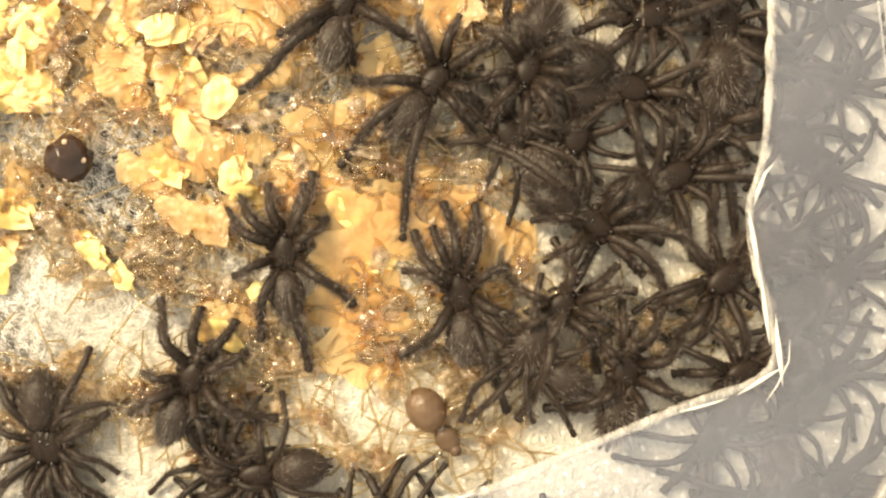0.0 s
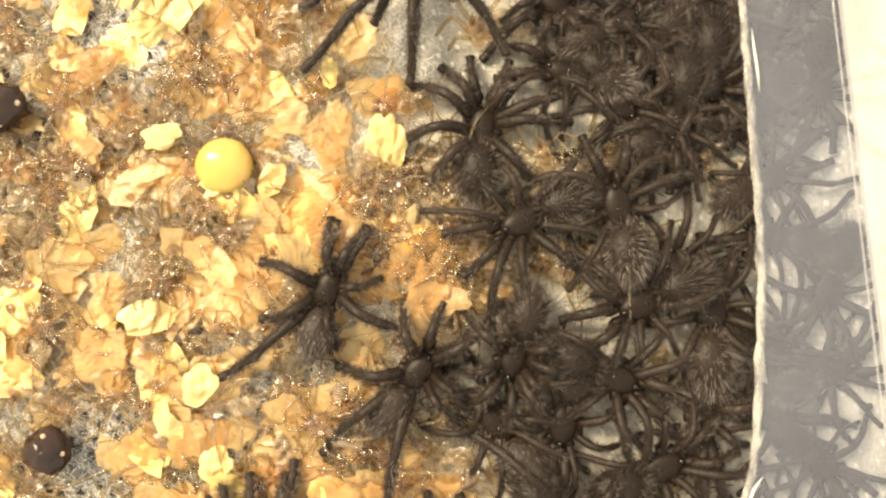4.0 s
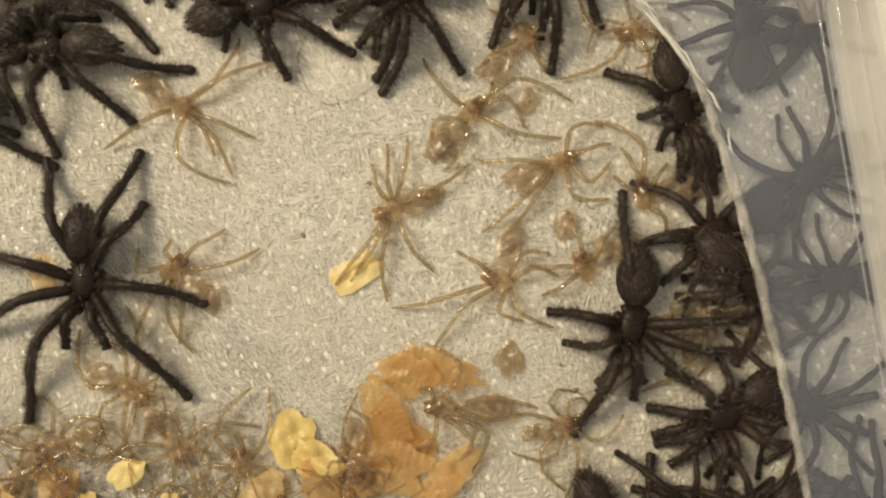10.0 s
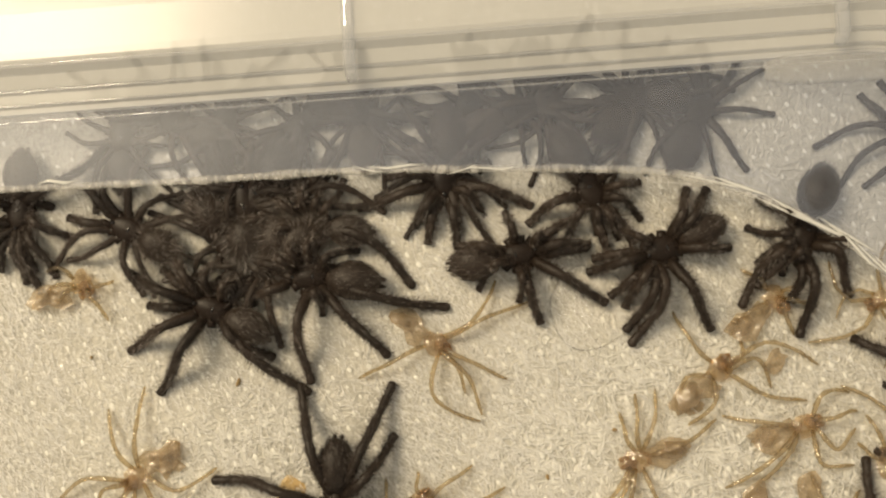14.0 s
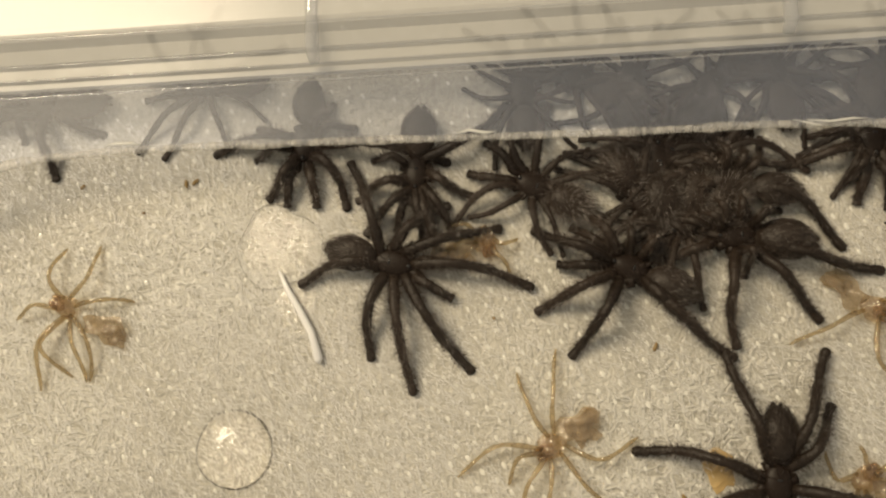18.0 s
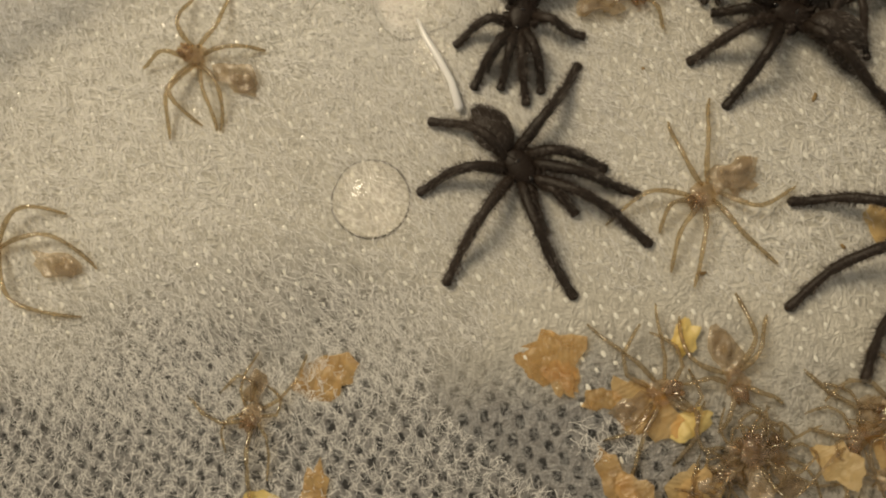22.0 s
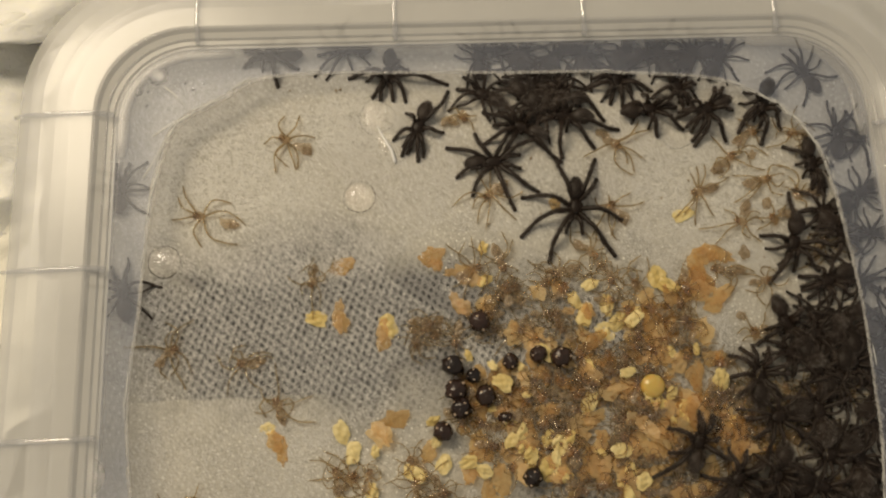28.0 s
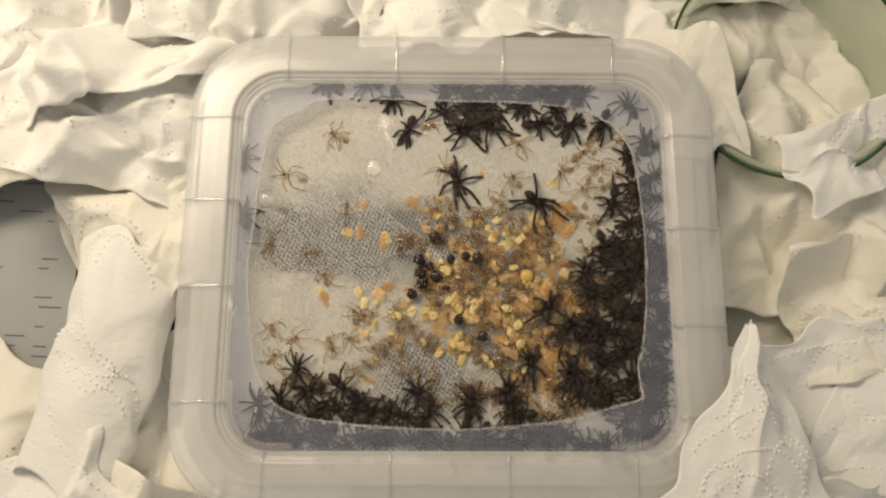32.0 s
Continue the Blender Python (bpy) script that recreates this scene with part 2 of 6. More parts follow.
# Ring colours that paint the dark outline refraction gives a drop.
DARK_OUTLINE = material("drop_outline", (0.20, 0.185, 0.16), 0.06)
see_through(DARK_OUTLINE, 0.45)
FAINT_OUTLINE = material("faint_drop_outline", (0.5, 0.47, 0.41), 0.05)
see_through(FAINT_OUTLINE, 0.75)
CRUMB = varied("brown_crumb", (0.20, 0.13, 0.05), (0.42, 0.29, 0.12), 0.5)


def plastic_material(name, clear, color, rough, shine=0.045):
    m = material(name, color, rough, IOR=1.49)
    v = coords(m)
    see_through(m, mathn(m, "MULTIPLY_ADD", noise_tex(m, v, 70.0), -0.10), (0.96, 0.97, 1.0))
    mix = m.node_tree.nodes["Material Output"].inputs["Surface"].links[0].from_node
    mix.inputs[0].links[0].from_node.inputs[2].default_value = clear + 0.05
    scratch = node(m, "ShaderNodeTexNoise", Scale=1.0, Detail=2.0)
    link(m, coords(m, (2600, 90, 90), 24), scratch.inputs["Vector"])
    bump(m, scratch.outputs["Fac"], 0.10, 0.0002)
    # A clear gloss over the cloudy plastic.
    m.node_tree.nodes["Principled BSDF"].inputs["Specular IOR Level"].default_value = 0.0
    gloss = node(m, "ShaderNodeBsdfGlossy", Roughness=rough)
    top = m.node_tree.nodes.new("ShaderNodeMixShader")
    top.inputs[0].default_value = shine
    link(m, mix.outputs[0], top.inputs[1])
    link(m, gloss.outputs[0], top.inputs[2])
    link(m, top.outputs[0], m.node_tree.nodes["Material Output"].inputs["Surface"])
    return m


LID = plastic_material("frosted_lid", 0.918, (0.62, 0.67, 0.80), 0.42, 0.025)
RIM = plastic_material("frosted_rim", 0.64, (0.88, 0.86, 0.80), 0.26, 0.05)
STRIP = plastic_material("frosted_strip", 0.80, (0.80, 0.77, 0.69), 0.3, 0.04)
RIDGE = plastic_material("clear_ridge", 0.80, (0.86, 0.84, 0.78), 0.10, 0.16)
CUT = material("cut_edge", (0.78, 0.75, 0.68), 0.12)
see_through(CUT, mathn(CUT, "MULTIPLY_ADD", noise_tex(CUT, coords(CUT, (1500, 500, 900), 35), 1.0, 3.0, 0.7), -1.3))
CUT.node_tree.nodes["Math"].inputs[2].default_value = 1.38
bump(CUT, noise_tex(CUT, coords(CUT, (1700, 600, 900), 35), 1.0, 3.0), 0.8, 0.0004)
SLIVER = material("plastic_sliver", (0.88, 0.87, 0.82), 0.08)
see_through(SLIVER, 0.35)
TISSUE = material("paper_towel", (0.88, 0.87, 0.82), 0.85, Subsurface_Weight=0.1, Subsurface_Radius=(0.002, 0.002, 0.001))


def crepe(m, turn):
    """Fine crinkles of soft paper: grain, and thin wrinkles that run one way."""
    long = node(m, "ShaderNodeTexNoise", Scale=1.0, Detail=4.0, Roughness=0.6, Distortion=1.2)
    link(m, coords(m, (110, 260, 200), turn), long.inputs["Vector"])
    bump(m, mathn(m, "ADD", mathn(m, "MULTIPLY", long.outputs["Fac"], 1.3), noise_tex(m, coords(m), 600.0, 4.0, 0.7)), 0.35, 0.0008)


crepe(TISSUE, 35)
# The same towel paper, darker and yellower: shade put into the base colour.
TISSUE_SHADE = material("paper_towel_shade", (0.84, 0.815, 0.72), 0.85)
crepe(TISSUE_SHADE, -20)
TABLE = varied("dark_table", (0.035, 0.022, 0.016), (0.07, 0.045, 0.03), 0.4, 40)
PRINT = varied("printed_sheet", (0.36, 0.37, 0.37), (0.42, 0.43, 0.42), 0.5, 60)
INK = material("print_ink", (0.12, 0.12, 0.13), 0.6)
BOWL = material("bowl_plastic", (0.60, 0.62, 0.50), 0.2)
see_through(BOWL, 0.5, (0.93, 0.97, 0.9))
GREEN = material("green_rim", (0.03, 0.075, 0.03), 0.25)


# ---- building helpers ----
def part(name, bm, mat, parent=None, label="", smooth=True):
    me = bpy.data.meshes.new(name)
    bm.to_mesh(me)
    bm.free()
    for mt in mat if isinstance(mat, (list, tuple)) else [mat]:
        me.materials.append(mt)
    if smooth:
        me.shade_smooth()
    ob = new(name, me)
    ob.parent = parent
    return tagged(ob, label)


def mesh_of(name, verts, faces, mats, indices=None, smooth=True):
    me = bpy.data.meshes.new(name)
    me.from_pydata([tuple(c * MM for c in v) for v in verts], [], faces)
    for mt in mats:
        me.materials.append(mt)
    if indices is not None:
        me.polygons.foreach_set("material_index", indices)
    if smooth:
        me.shade_smooth()
    me.update()
    return me


class Shape:
    """Vertices in millimetres, faces and their material slots."""

    def __init__(self):
        self.v, self.f, self.m = [], [], []

    def tube(self, pts, radii, n=6, slot=0, flat=1.0):
        base, k = len(self.v), len(pts)
        for i, (p, r) in enumerate(zip(pts, radii)):
            a, b = Vector(pts[max(i - 1, 0)]), Vector(pts[min(i + 1, k - 1)])
            d = (b - a).normalized()
            side = d.cross(Vector((0, 0, 1)))
            side = side.normalized() if side.length > 1e-4 else Vector((1, 0, 0))
            up = side.cross(d)
            for j in range(n):
                t = 2 * math.pi * j / n
                self.v.append(tuple(Vector(p) + side * (r * math.cos(t)) + up * (r * flat * math.sin(t))))
        for i in range(k - 1):
            for j in range(n):
                q = base + i * n
                self.f.append((q + j, q + (j + 1) % n, q + n + (j + 1) % n, q + n + j))
                self.m.append(slot)
        self.f += [tuple(base + j for j in reversed(range(n))), tuple(base + (k - 1) * n + j for j in range(n))]
        self.m += [slot, slot]

    def ball(self, c, r, rows=6, cols=9, slot=0, rough=0.0, seed=0.0):
        base = len(self.v)
        for i in range(rows + 1):
            a = math.pi * i / rows
            for j in range(cols):
                t = 2 * math.pi * j / cols
                u = Vector((math.sin(a) * math.cos(t), math.sin(a) * math.sin(t), math.cos(a)))
                s = 1 + (rough * noise.noise(u * 2.3 + Vector((seed, seed, 0))) if rough else 0)
                self.v.append((c[0] + r[0] * u.x * s, c[1] + r[1] * u.y * s, c[2] + r[2] * u.z * s))
        for i in range(rows):
            for j in range(cols):
                q = base + i * cols
                self.f.append((q + j, q + cols + j, q + cols + (j + 1) % cols, q + (j + 1) % cols))
                self.m.append(slot)

    def hairs(self, origin, direct, length, width, slot):
        o, d = Vector(origin), Vector(direct).normalized()
        s = d.cross(Vector((0.3, 0.2, 1))).normalized() * width
        base = len(self.v)
        self.v += [tuple(o - s), tuple(o + s), tuple(o + d * length)]
        self.f.append((base, base + 1, base + 2))
        self.m.append(slot)

    def mesh(self, name, mats, smooth=True):
        return mesh_of(name, self.v, self.f, mats, self.m, smooth)


def spread(ob, x, y, z=0.0, rz=0.0, rx=0.0, ry=0.0, s=1.0):
    ob.matrix_basis = pose(x * MM, y * MM, z * MM, rx, ry, rz) @ Matrix.Scale(s, 4)
    return ob


def child(name, me, parent, x=0, y=0, z=0, rz=0.0, rx=0.0, ry=0.0, label="", s=1.0):
    ob = new(name, me)
    ob.parent = parent
    spread(ob, x, y, z, rz, rx, ry, s)
    return tagged(ob, label)


def rounded(l, r, b, t, radius, n=8):
    """Points of a rounded rectangle, anticlockwise from the right of its lower edge."""
    pts = []
    for cx, cy, a0 in ((r - radius, b + radius, -90), (r - radius, t - radius, 0), (l + radius, t - radius, 90), (l + radius, b + radius, 180)):
        for k in range(n + 1):
            a = radians(a0 + 90 * k / n)
            pts.append((cx + radius * math.cos(a), cy + radius * math.sin(a)))
    return pts


# ---- the cloth floor, its pressed dots and loose fibres ----
def cloth_z(x, y):
    """Height of the cloth in millimetres."""
    return 0.28 * noise.noise(Vector((x * 0.06, y * 0.06, 0))) + 0.10 * noise.noise(Vector((x * 0.3, y * 0.3, 4))) - 0.15


def build_floor():
    nx, ny, l, r, b, t = 150, 130, -73, 79, -70, 62
    verts = []
    for j in range(ny + 1):
        for i in range(nx + 1):
            x, y = l + (r - l) * i / nx, b + (t - b) * j / ny
            verts.append((x, y, cloth_z(x, y)))
    faces = [(j * (nx + 1) + i, j * (nx + 1) + i + 1, (j + 1) * (nx + 1) + i + 1, (j + 1) * (nx + 1) + i) for j in range(ny) for i in range(nx)]
    def in_tub(x, y):
        dx, dy = max(abs(x - 2.5) - 52, 0), max(abs(y + 4) - 43, 0)
        return math.hypot(dx, dy) < 22
    faces = [f for f in faces if all(in_tub(verts[k][0], verts[k][1]) for k in f)]
    floor = new("floor", mesh_of("floor", verts, faces, [CLOTH]))
    tagged(floor, "damp cream non-woven cloth lying over a pad in the tub", "cloth", kind="structure")
    # Pressed dots in slanting rows.
    s, r2 = Shape(), random.Random(3)
    turn = radians(14)
    for a in range(-105, 106):
        for c in range(-115, 116):
            u, w = a * 1.42 + (c % 2) * 0.71, c * 0.98
            x = u * math.cos(turn) - w * math.sin(turn) + r2.uniform(-0.12, 0.12)
            y = u * math.sin(turn) + w * math.cos(turn) + r2.uniform(-0.12, 0.12)
            if not (-70 < x < 76 and -68 < y < 60) or r2.random() < 0.04 + 0.8 * max(0, noise.noise(Vector((x * 0.05, y * 0.05, 11))) + (0.25 if y > 30 and x < 0 else 0)):
                continue
            grey = max(1 - math.hypot((x - a0) / rx, (y - b0) / ry) for a0, b0, rx, ry in ((-31, 3, 29, 15), (-4, -38, 23, 16), (12, -4, 27, 18), (22, -27, 23, 15)))
            if grey > -0.25 and r2.random() < 0.6 + 3 * grey:
                continue
            z, ra, rb, base = cloth_z(x, y) + 0.01, r2.uniform(0.12, 0.20), r2.uniform(0.17, 0.29), len(s.v)
            s.v.append((x, y, z + r2.uniform(0.02, 0.11)))
            for k in range(6):
                q = 2 * math.pi * k / 6
                s.v.append((x + ra * math.cos(q) - 0.3 * rb * math.sin(q), y + rb * math.sin(q), z - 0.02))
            s.f += [(base, base + 1 + k, base + 1 + (k + 1) % 6) for k in range(6)]
            s.m += [0] * 6
    dots = new("pressed_dots", s.mesh("pressed_dots", [DOT]))
    dots.parent = floor
    tagged(dots, "small shiny dots pressed into the cloth in slanting rows", kind="stuff")
    # Loose fibres, thick where the cloth stands free.
    s = Shape()
    for cx, cy, rx, ry, count, free in ((-33, 3, 37, 20, 42000, 1), (-6, -38, 21, 17, 17000, 1), (14, -6, 28, 18, 30000, 1), (33, -2, 12, 12, 4000, 1), (22, -28, 25, 17, 22000, 1), (-35, 30, 30, 20, 20000, 0), (4, 33, 30, 15, 10000, 0), (38, 26, 20, 20, 10000, 0), (-42, -24, 22, 16, 9000, 0)):
        for _ in range(count):
            q, d = r2.uniform(0, 6.283), math.sqrt(r2.random())
            x, y = cx + rx * d * math.cos(q), cy + ry * d * math.sin(q)
            if free and x < -24 and y < -7.6 and r2.random() < 0.5:
                continue
            if free and d > 0.72 + 0.5 * noise.noise(Vector((x * 0.12, y * 0.12, 6))):
                continue
            flat = 0.5 if free else 0.2
            u, w2 = x * math.cos(turn) + y * math.sin(turn), y * math.cos(turn) - x * math.sin(turn)
            if free and math.cos(2 * math.pi * u / 1.42) * math.cos(math.pi * w2 / 0.98) > 0.12 and r2.random() < 0.85:
                continue
            a, length, w = (r2.gauss(1.9, 1.0), r2.uniform(0.35, 1.1), r2.uniform(0.011, 0.023)) if free else (r2.gauss(2.3, 0.45), r2.uniform(0.5, 2.0), r2.uniform(0.009, 0.018))
            z, bend = cloth_z(x, y) + r2.uniform(0.0, 0.2), r2.uniform(-1.0, 1.0) * length
            base, dx, dy = len(s.v), math.cos(a), math.sin(a)
            for k, lift in ((-0.5, -0.08), (-0.1, flat * r2.uniform(0, 0.4)), (0.5, -0.08)):
                px, py = x + dx * length * k - dy * bend * (0.25 - k * k), y + dy * length * k + dx * bend * (0.25 - k * k)
                s.v += [(px - dy * w, py + dx * w, z + lift), (px + dy * w, py - dx * w, z + lift)]
            s.f += [(base, base + 1, base + 3, base + 2), (base + 2, base + 3, base + 5, base + 4)]
            s.m += [0, 0]
    fib = new("cloth_fibres", s.mesh("cloth_fibres", [FIBRE]))
    fib.parent = floor
    tagged(fib, "fine white fibres standing out of the cloth", kind="stuff")


build_floor()

# ---- the lid: a frosted panel with a hand-cut hole, and its raised rim ----
LID_POSE = pose(0, 0, 4.7 * MM, -2.0, 0.9, 0)
INNER = (-61.6, 66.6, -59.6, 51.7)
HOLE = [(-57.4, -10), (-56.3, 8), (-55.5, 21), (-53.6, 33), (-50.9, 38.3), (-44.1, 42.2), (-38, 45.6), (-27, 46.4), (-8, 46.0), (7, 45.6), (18, 45.5), (33.7, 44.5), (41.2, 43.4), (47.0, 41.0), (52.2, 37.4), (56.4, 31.8),
        (58.3, 24.8), (59.5, 13), (60.0, 2), (59.7, -9), (59.2, -19), (57.6, -30), (56.0, -35), (56.5, -41), (56.2, -44.8), (50.2, -46.6), (42.9, -48.8), (35, -50.9), (5.8, -53.5), (-20, -52.6), (-35.6, -51), (-43, -49), (-47.8, -46.4), (-52, -40), (-54.6, -33)]


def hole_outline(n_between=12):
    pts, k = [], len(HOLE)
    for i in range(k):
        p0, p1, p2, p3 = (np.array(HOLE[(i + d) % k], float) for d in (-1, 0, 1, 2))
        for j in range(n_between):
            t = j / n_between
            p = 0.5 * (2 * p1 + (p2 - p0) * t + (2 * p0 - 5 * p1 + 4 * p2 - p3) * t * t + (3 * p1 - p0 - 3 * p2 + p3) * t**3)
            w = 0.10 * noise.noise(Vector((p[0] * 0.5, p[1] * 0.5, 2)))
            pts.append((p[0] * (1 + w / 60), p[1] * (1 + w / 60)))
    return pts


def ring_mesh(name, rings, mats, closed=False, slots=None, smooth=True):
    """Joins rings of equally many (x, y, z) points."""
    n, verts, faces, idx = len(rings[0]), [p for ring in rings for p in ring], [], []
    last = len(rings) if closed else len(rings) - 1
    for a in range(last):
        for j in range(n):
            b = (a + 1) % len(rings)
            faces.append((a * n + j, a * n + (j + 1) % n, b * n + (j + 1) % n, b * n + j))
            idx.append(slots[a] if slots else 0)
    return mesh_of(name, verts, faces, mats, idx, smooth)


def build_lid():
    l, r, b, t = INNER
    rect = rounded(l, r, b, t, 13, 16)
    dense = []
    for i, p in enumerate(rect):
        q = rect[(i + 1) % len(rect)]
        steps = max(1, round(math.dist(p, q) / 1.2))
        dense += [(p[0] + (q[0] - p[0]) * k / steps, p[1] + (q[1] - p[1]) * k / steps) for k in range(steps)]
    cx, cy = 2.0, -3.0
    hole = sorted((math.atan2(y - cy, x - cx), math.hypot(x - cx, y - cy)) for x, y in hole_outline())
    ang, rad = [h[0] for h in hole], [h[1] for h in hole]
    ang, rad = [ang[-1] - 2 * math.pi] + ang + [ang[0] + 2 * math.pi], [rad[-1]] + rad + [rad[0]]
    inner = []
    for x, y in dense:
        a = math.atan2(y - cy, x - cx)
        d = float(np.interp(a, ang, rad))
        inner.append((cx + d * math.cos(a), cy + d * math.sin(a)))
    tub = new("plastic_tub")
    tagged(tub, "cloudy plastic tub, its lid with a large hole cut by hand", "tub")

    def at(k, z):
        return [(p[0] + (q[0] - p[0]) * k, p[1] + (q[1] - p[1]) * k, z + 0.12 * noise.noise(Vector((p[0] * 0.05, p[1] * 0.05, k * 2)))) for p, q in zip(inner, dense)]
    rings = [at(0, 0.0), at(0.25, 0.0), at(0.5, 0.0), at(0.75, 0.0), at(1, 0.0), at(1, -0.5), at(0.5, -0.5), at(0, -0.5)]
    lid = child("lid", ring_mesh("lid", rings, [LID], True, None, False), tub, label="flat frosted lid with fine scratches and a hole")
    lid.matrix_basis = LID_POSE
    edge = []
    for i, (x, y) in enumerate(inner):
        (x0, y0), (x1, y1) = inner[i - 1], inner[(i + 1) % len(inner)]
        d = max(math.hypot(x1 - x0, y1 - y0), 1e-6)
        edge.append((x, y, -(y1 - y0) / d, (x1 - x0) / d))
    def broad(x, y):
        """How wide the cut is: widest where it was hacked round the corner."""
        return 1.2 + 1.3 * abs(noise.noise(Vector((x * 0.35, y * 0.35, 7)))) + 1.7 * max(0, min(1, (-34 - x) / 8)) * max(0, min(1, (y - 18) / 8))

    prof = [(0.04, 0.07), (0.15, 0.04), (0.19, -0.12), (0.14, -0.32), (0.0, -0.36), (-0.15, -0.25), (-0.18, 0.02)]
    rings = [[(x + nx * (o * (broad(x, y)) + 0.10 * noise.noise(Vector((x, y, 0)))), y + ny * o * broad(x, y), z + 0.12 * noise.noise(Vector((x * 0.7, y * 0.7, 3)))) for x, y, nx, ny in edge] for o, z in prof]
    child("cut_edge", ring_mesh("cut_edge", rings, [CUT], True), lid, label="whitish cut edge round the hole")
    # Thin slivers of plastic left standing where the cut turns.
    rnd = random.Random(12)
    for x, y, length in ((46, 44.2, 9), (49, 42.8, 11), (53, 40.6, 10), (56, 37.0, 8), (50, 43.6, 7), (57.8, 34.0, 9), (-40, 43.4, 9), (-45, 41.3, 8), (-52, 37.6, 9), (-56.6, 33.5, 10),
                                             (-58.4, 27, 12), (-53.5, 40, 7), (57.6, -41, 9), (58.6, -36, 8), (56.2, -46.2, 7), (-49, -47.5, 8), (-53.6, -42, 8), (-24, -55, 6), (-57.2, 29, 14), (-57.8, 24, 13), (-56.2, 34.5, 11), (-55.4, 37.0, 9), (-47.5, 40.6, 12), (50.8, 41.2, 12), (54.6, 37.6, 11), (57.4, 32.8, 12), (58.4, -38.5, 12), (57.2, -44.0, 9)):
        s = Shape()
        w = rnd.uniform(0.16, 0.46)
        s.tube([(-length / 2, 0, 0), (-length / 4, 0.04, 0.2), (0, 0.10, 0.3), (length / 4, 0.06, 0.25), (length / 2, -0.1, 0.05)], [0.03, w * 0.7, w, w * 0.6, 0.02], 5, 0, 0.5)
        ex, ey, nx, ny = min(edge, key=lambda q: math.hypot(q[0] - x, q[1] - y))
        off, along = rnd.uniform(-0.25, 0.45), math.degrees(math.atan2(-nx, ny))
        child("sliver", s.mesh("sliver", [SLIVER]), lid, ex - nx * off, ey - ny * off, 0.10, along + rnd.uniform(-6, 6), s=0.5)
    for x0, y0, x1, y1 in ((-53.9, 44.7, -50.2, 40.4), (-55.4, 35.6, -51.0, 38.9), (-56.6, 28.4, -54.0, 33.8)):
        s = Shape()
        s.tube([(x0, y0, 0.05), (x0 * 0.55 + x1 * 0.45 + 0.3, y0 * 0.55 + y1 * 0.45 + 0.2, 0.1), (x1, y1, 0.05)], [0.18, 0.14, 0.03], 6, 0, 0.35)
        child("shaving", s.mesh("shaving", [SLIVER]), lid)
    # Ragged shavings that cling to the cut.
    for k in range(28):
        x, y, nx, ny = edge[rnd.randrange(len(edge))]
        length, w, off = rnd.uniform(2.0, 6.0), rnd.uniform(0.06, 0.16), rnd.uniform(-0.1, 0.7)
        s = Shape()
        s.tube([(-length / 2, 0, -0.05), (-length / 5, rnd.uniform(-0.2, 0.3), 0.15), (length / 5, rnd.uniform(-0.2, 0.3), 0.2), (length / 2, rnd.uniform(-0.4, 0.5), 0.0)], [0.02, w, w * 0.8, 0.02], 5, 0, 0.35)
        child("shaving", s.mesh("shaving", [SLIVER]), lid, x - nx * off, y - ny * off, 0.08, math.degrees(math.atan2(-nx, ny)) + rnd.uniform(-7, 7))
    # The raised rim.
    prof = [(-0.3, 0.04), (0.10, 0.08), (0.30, 0.42), (1.0, 0.50), (1.25, 0.90), (2.2, 1.15), (2.6, 1.75), (3.1, 1.93), (3.6, 1.95), (6.5, 1.95), (9.0, 1.75), (11.5, 1.4), (13.6, 0.9), (15.4, 0.2), (16.3, -1.2), (16.3, -3.4), (15.7, -3.5), (15.2, -1.2), (13.4, 0.3), (8.5, 1.1), (3.4, 1.0), (2.6, 0.5), (1.3, -0.1), (-0.3, -0.45)]
    rings = []
    for d, z in prof:
        rings.append([(x, y, z) for x, y in rounded(l - d, r + d, b - d, t + d, 13 + d * 0.75, 24)])
    child("rim", ring_mesh("rim", rings, [RIM], True, None, False), lid, label="raised cloudy rim with rounded corners")
    for d, z in ((-0.9, 0.05), (0.25, 0.34), (1.15, 0.80), (2.75, 1.80)):
        ridge = [[(x, y, z + 0.07 * math.sin(q)) for x, y in rounded(l - d - 0.07 * math.cos(q), r + d + 0.07 * math.cos(q), b - d - 0.07 * math.cos(q), t + d + 0.07 * math.cos(q), 13 + d * 0.75, 12)] for q in (0, 1.05, 2.09, 3.14, 4.19, 5.24)]
        child("ridge", ring_mesh("ridge", ridge, [RIDGE], True), lid, label="thin shiny ridge round the panel")
    # A raised strip round each corner of the panel.
    for sx, sy in ((-1, 1), (1, 1), (1, -1), (-1, -1)):
        ex, ey = (l if sx < 0 else r) - sx * 0.15, (t if sy > 0 else b) - sy * 0.15
        line = [(ex, ey - sy * 19.5)] + [(ex, ey - sy * (13 + 6.5 * (1 - k / 4))) for k in range(1, 5)]
        line += [(ex - sx * (13 - 13 * math.cos(a)), ey - sy * (13 - 13 * math.sin(a))) for a in (math.pi / 2 * k / 12 for k in range(1, 13))]
        line += [(ex - sx * (13 + 1.6 * k), ey) for k in range(1, 5)]
        n, rings = len(line), []
        for off, h in ((0.0, -0.05), (0.0, 0.28), (0.25, 0.42), (1.9, 0.42), (2.2, 0.28), (2.25, -0.05)):
            ring = []
            for i, (x, y) in enumerate(line):
                (x0, y0), (x1, y1) = line[max(i - 1, 0)], line[min(i + 1, n - 1)]
                dd = math.hypot(x1 - x0, y1 - y0)
                nx, ny = (y1 - y0) / dd, -(x1 - x0) / dd
                if nx * (cx - x) + ny * (cy - y) < 0:
                    nx, ny = -nx, -ny
                e = min(i, n - 1 - i)
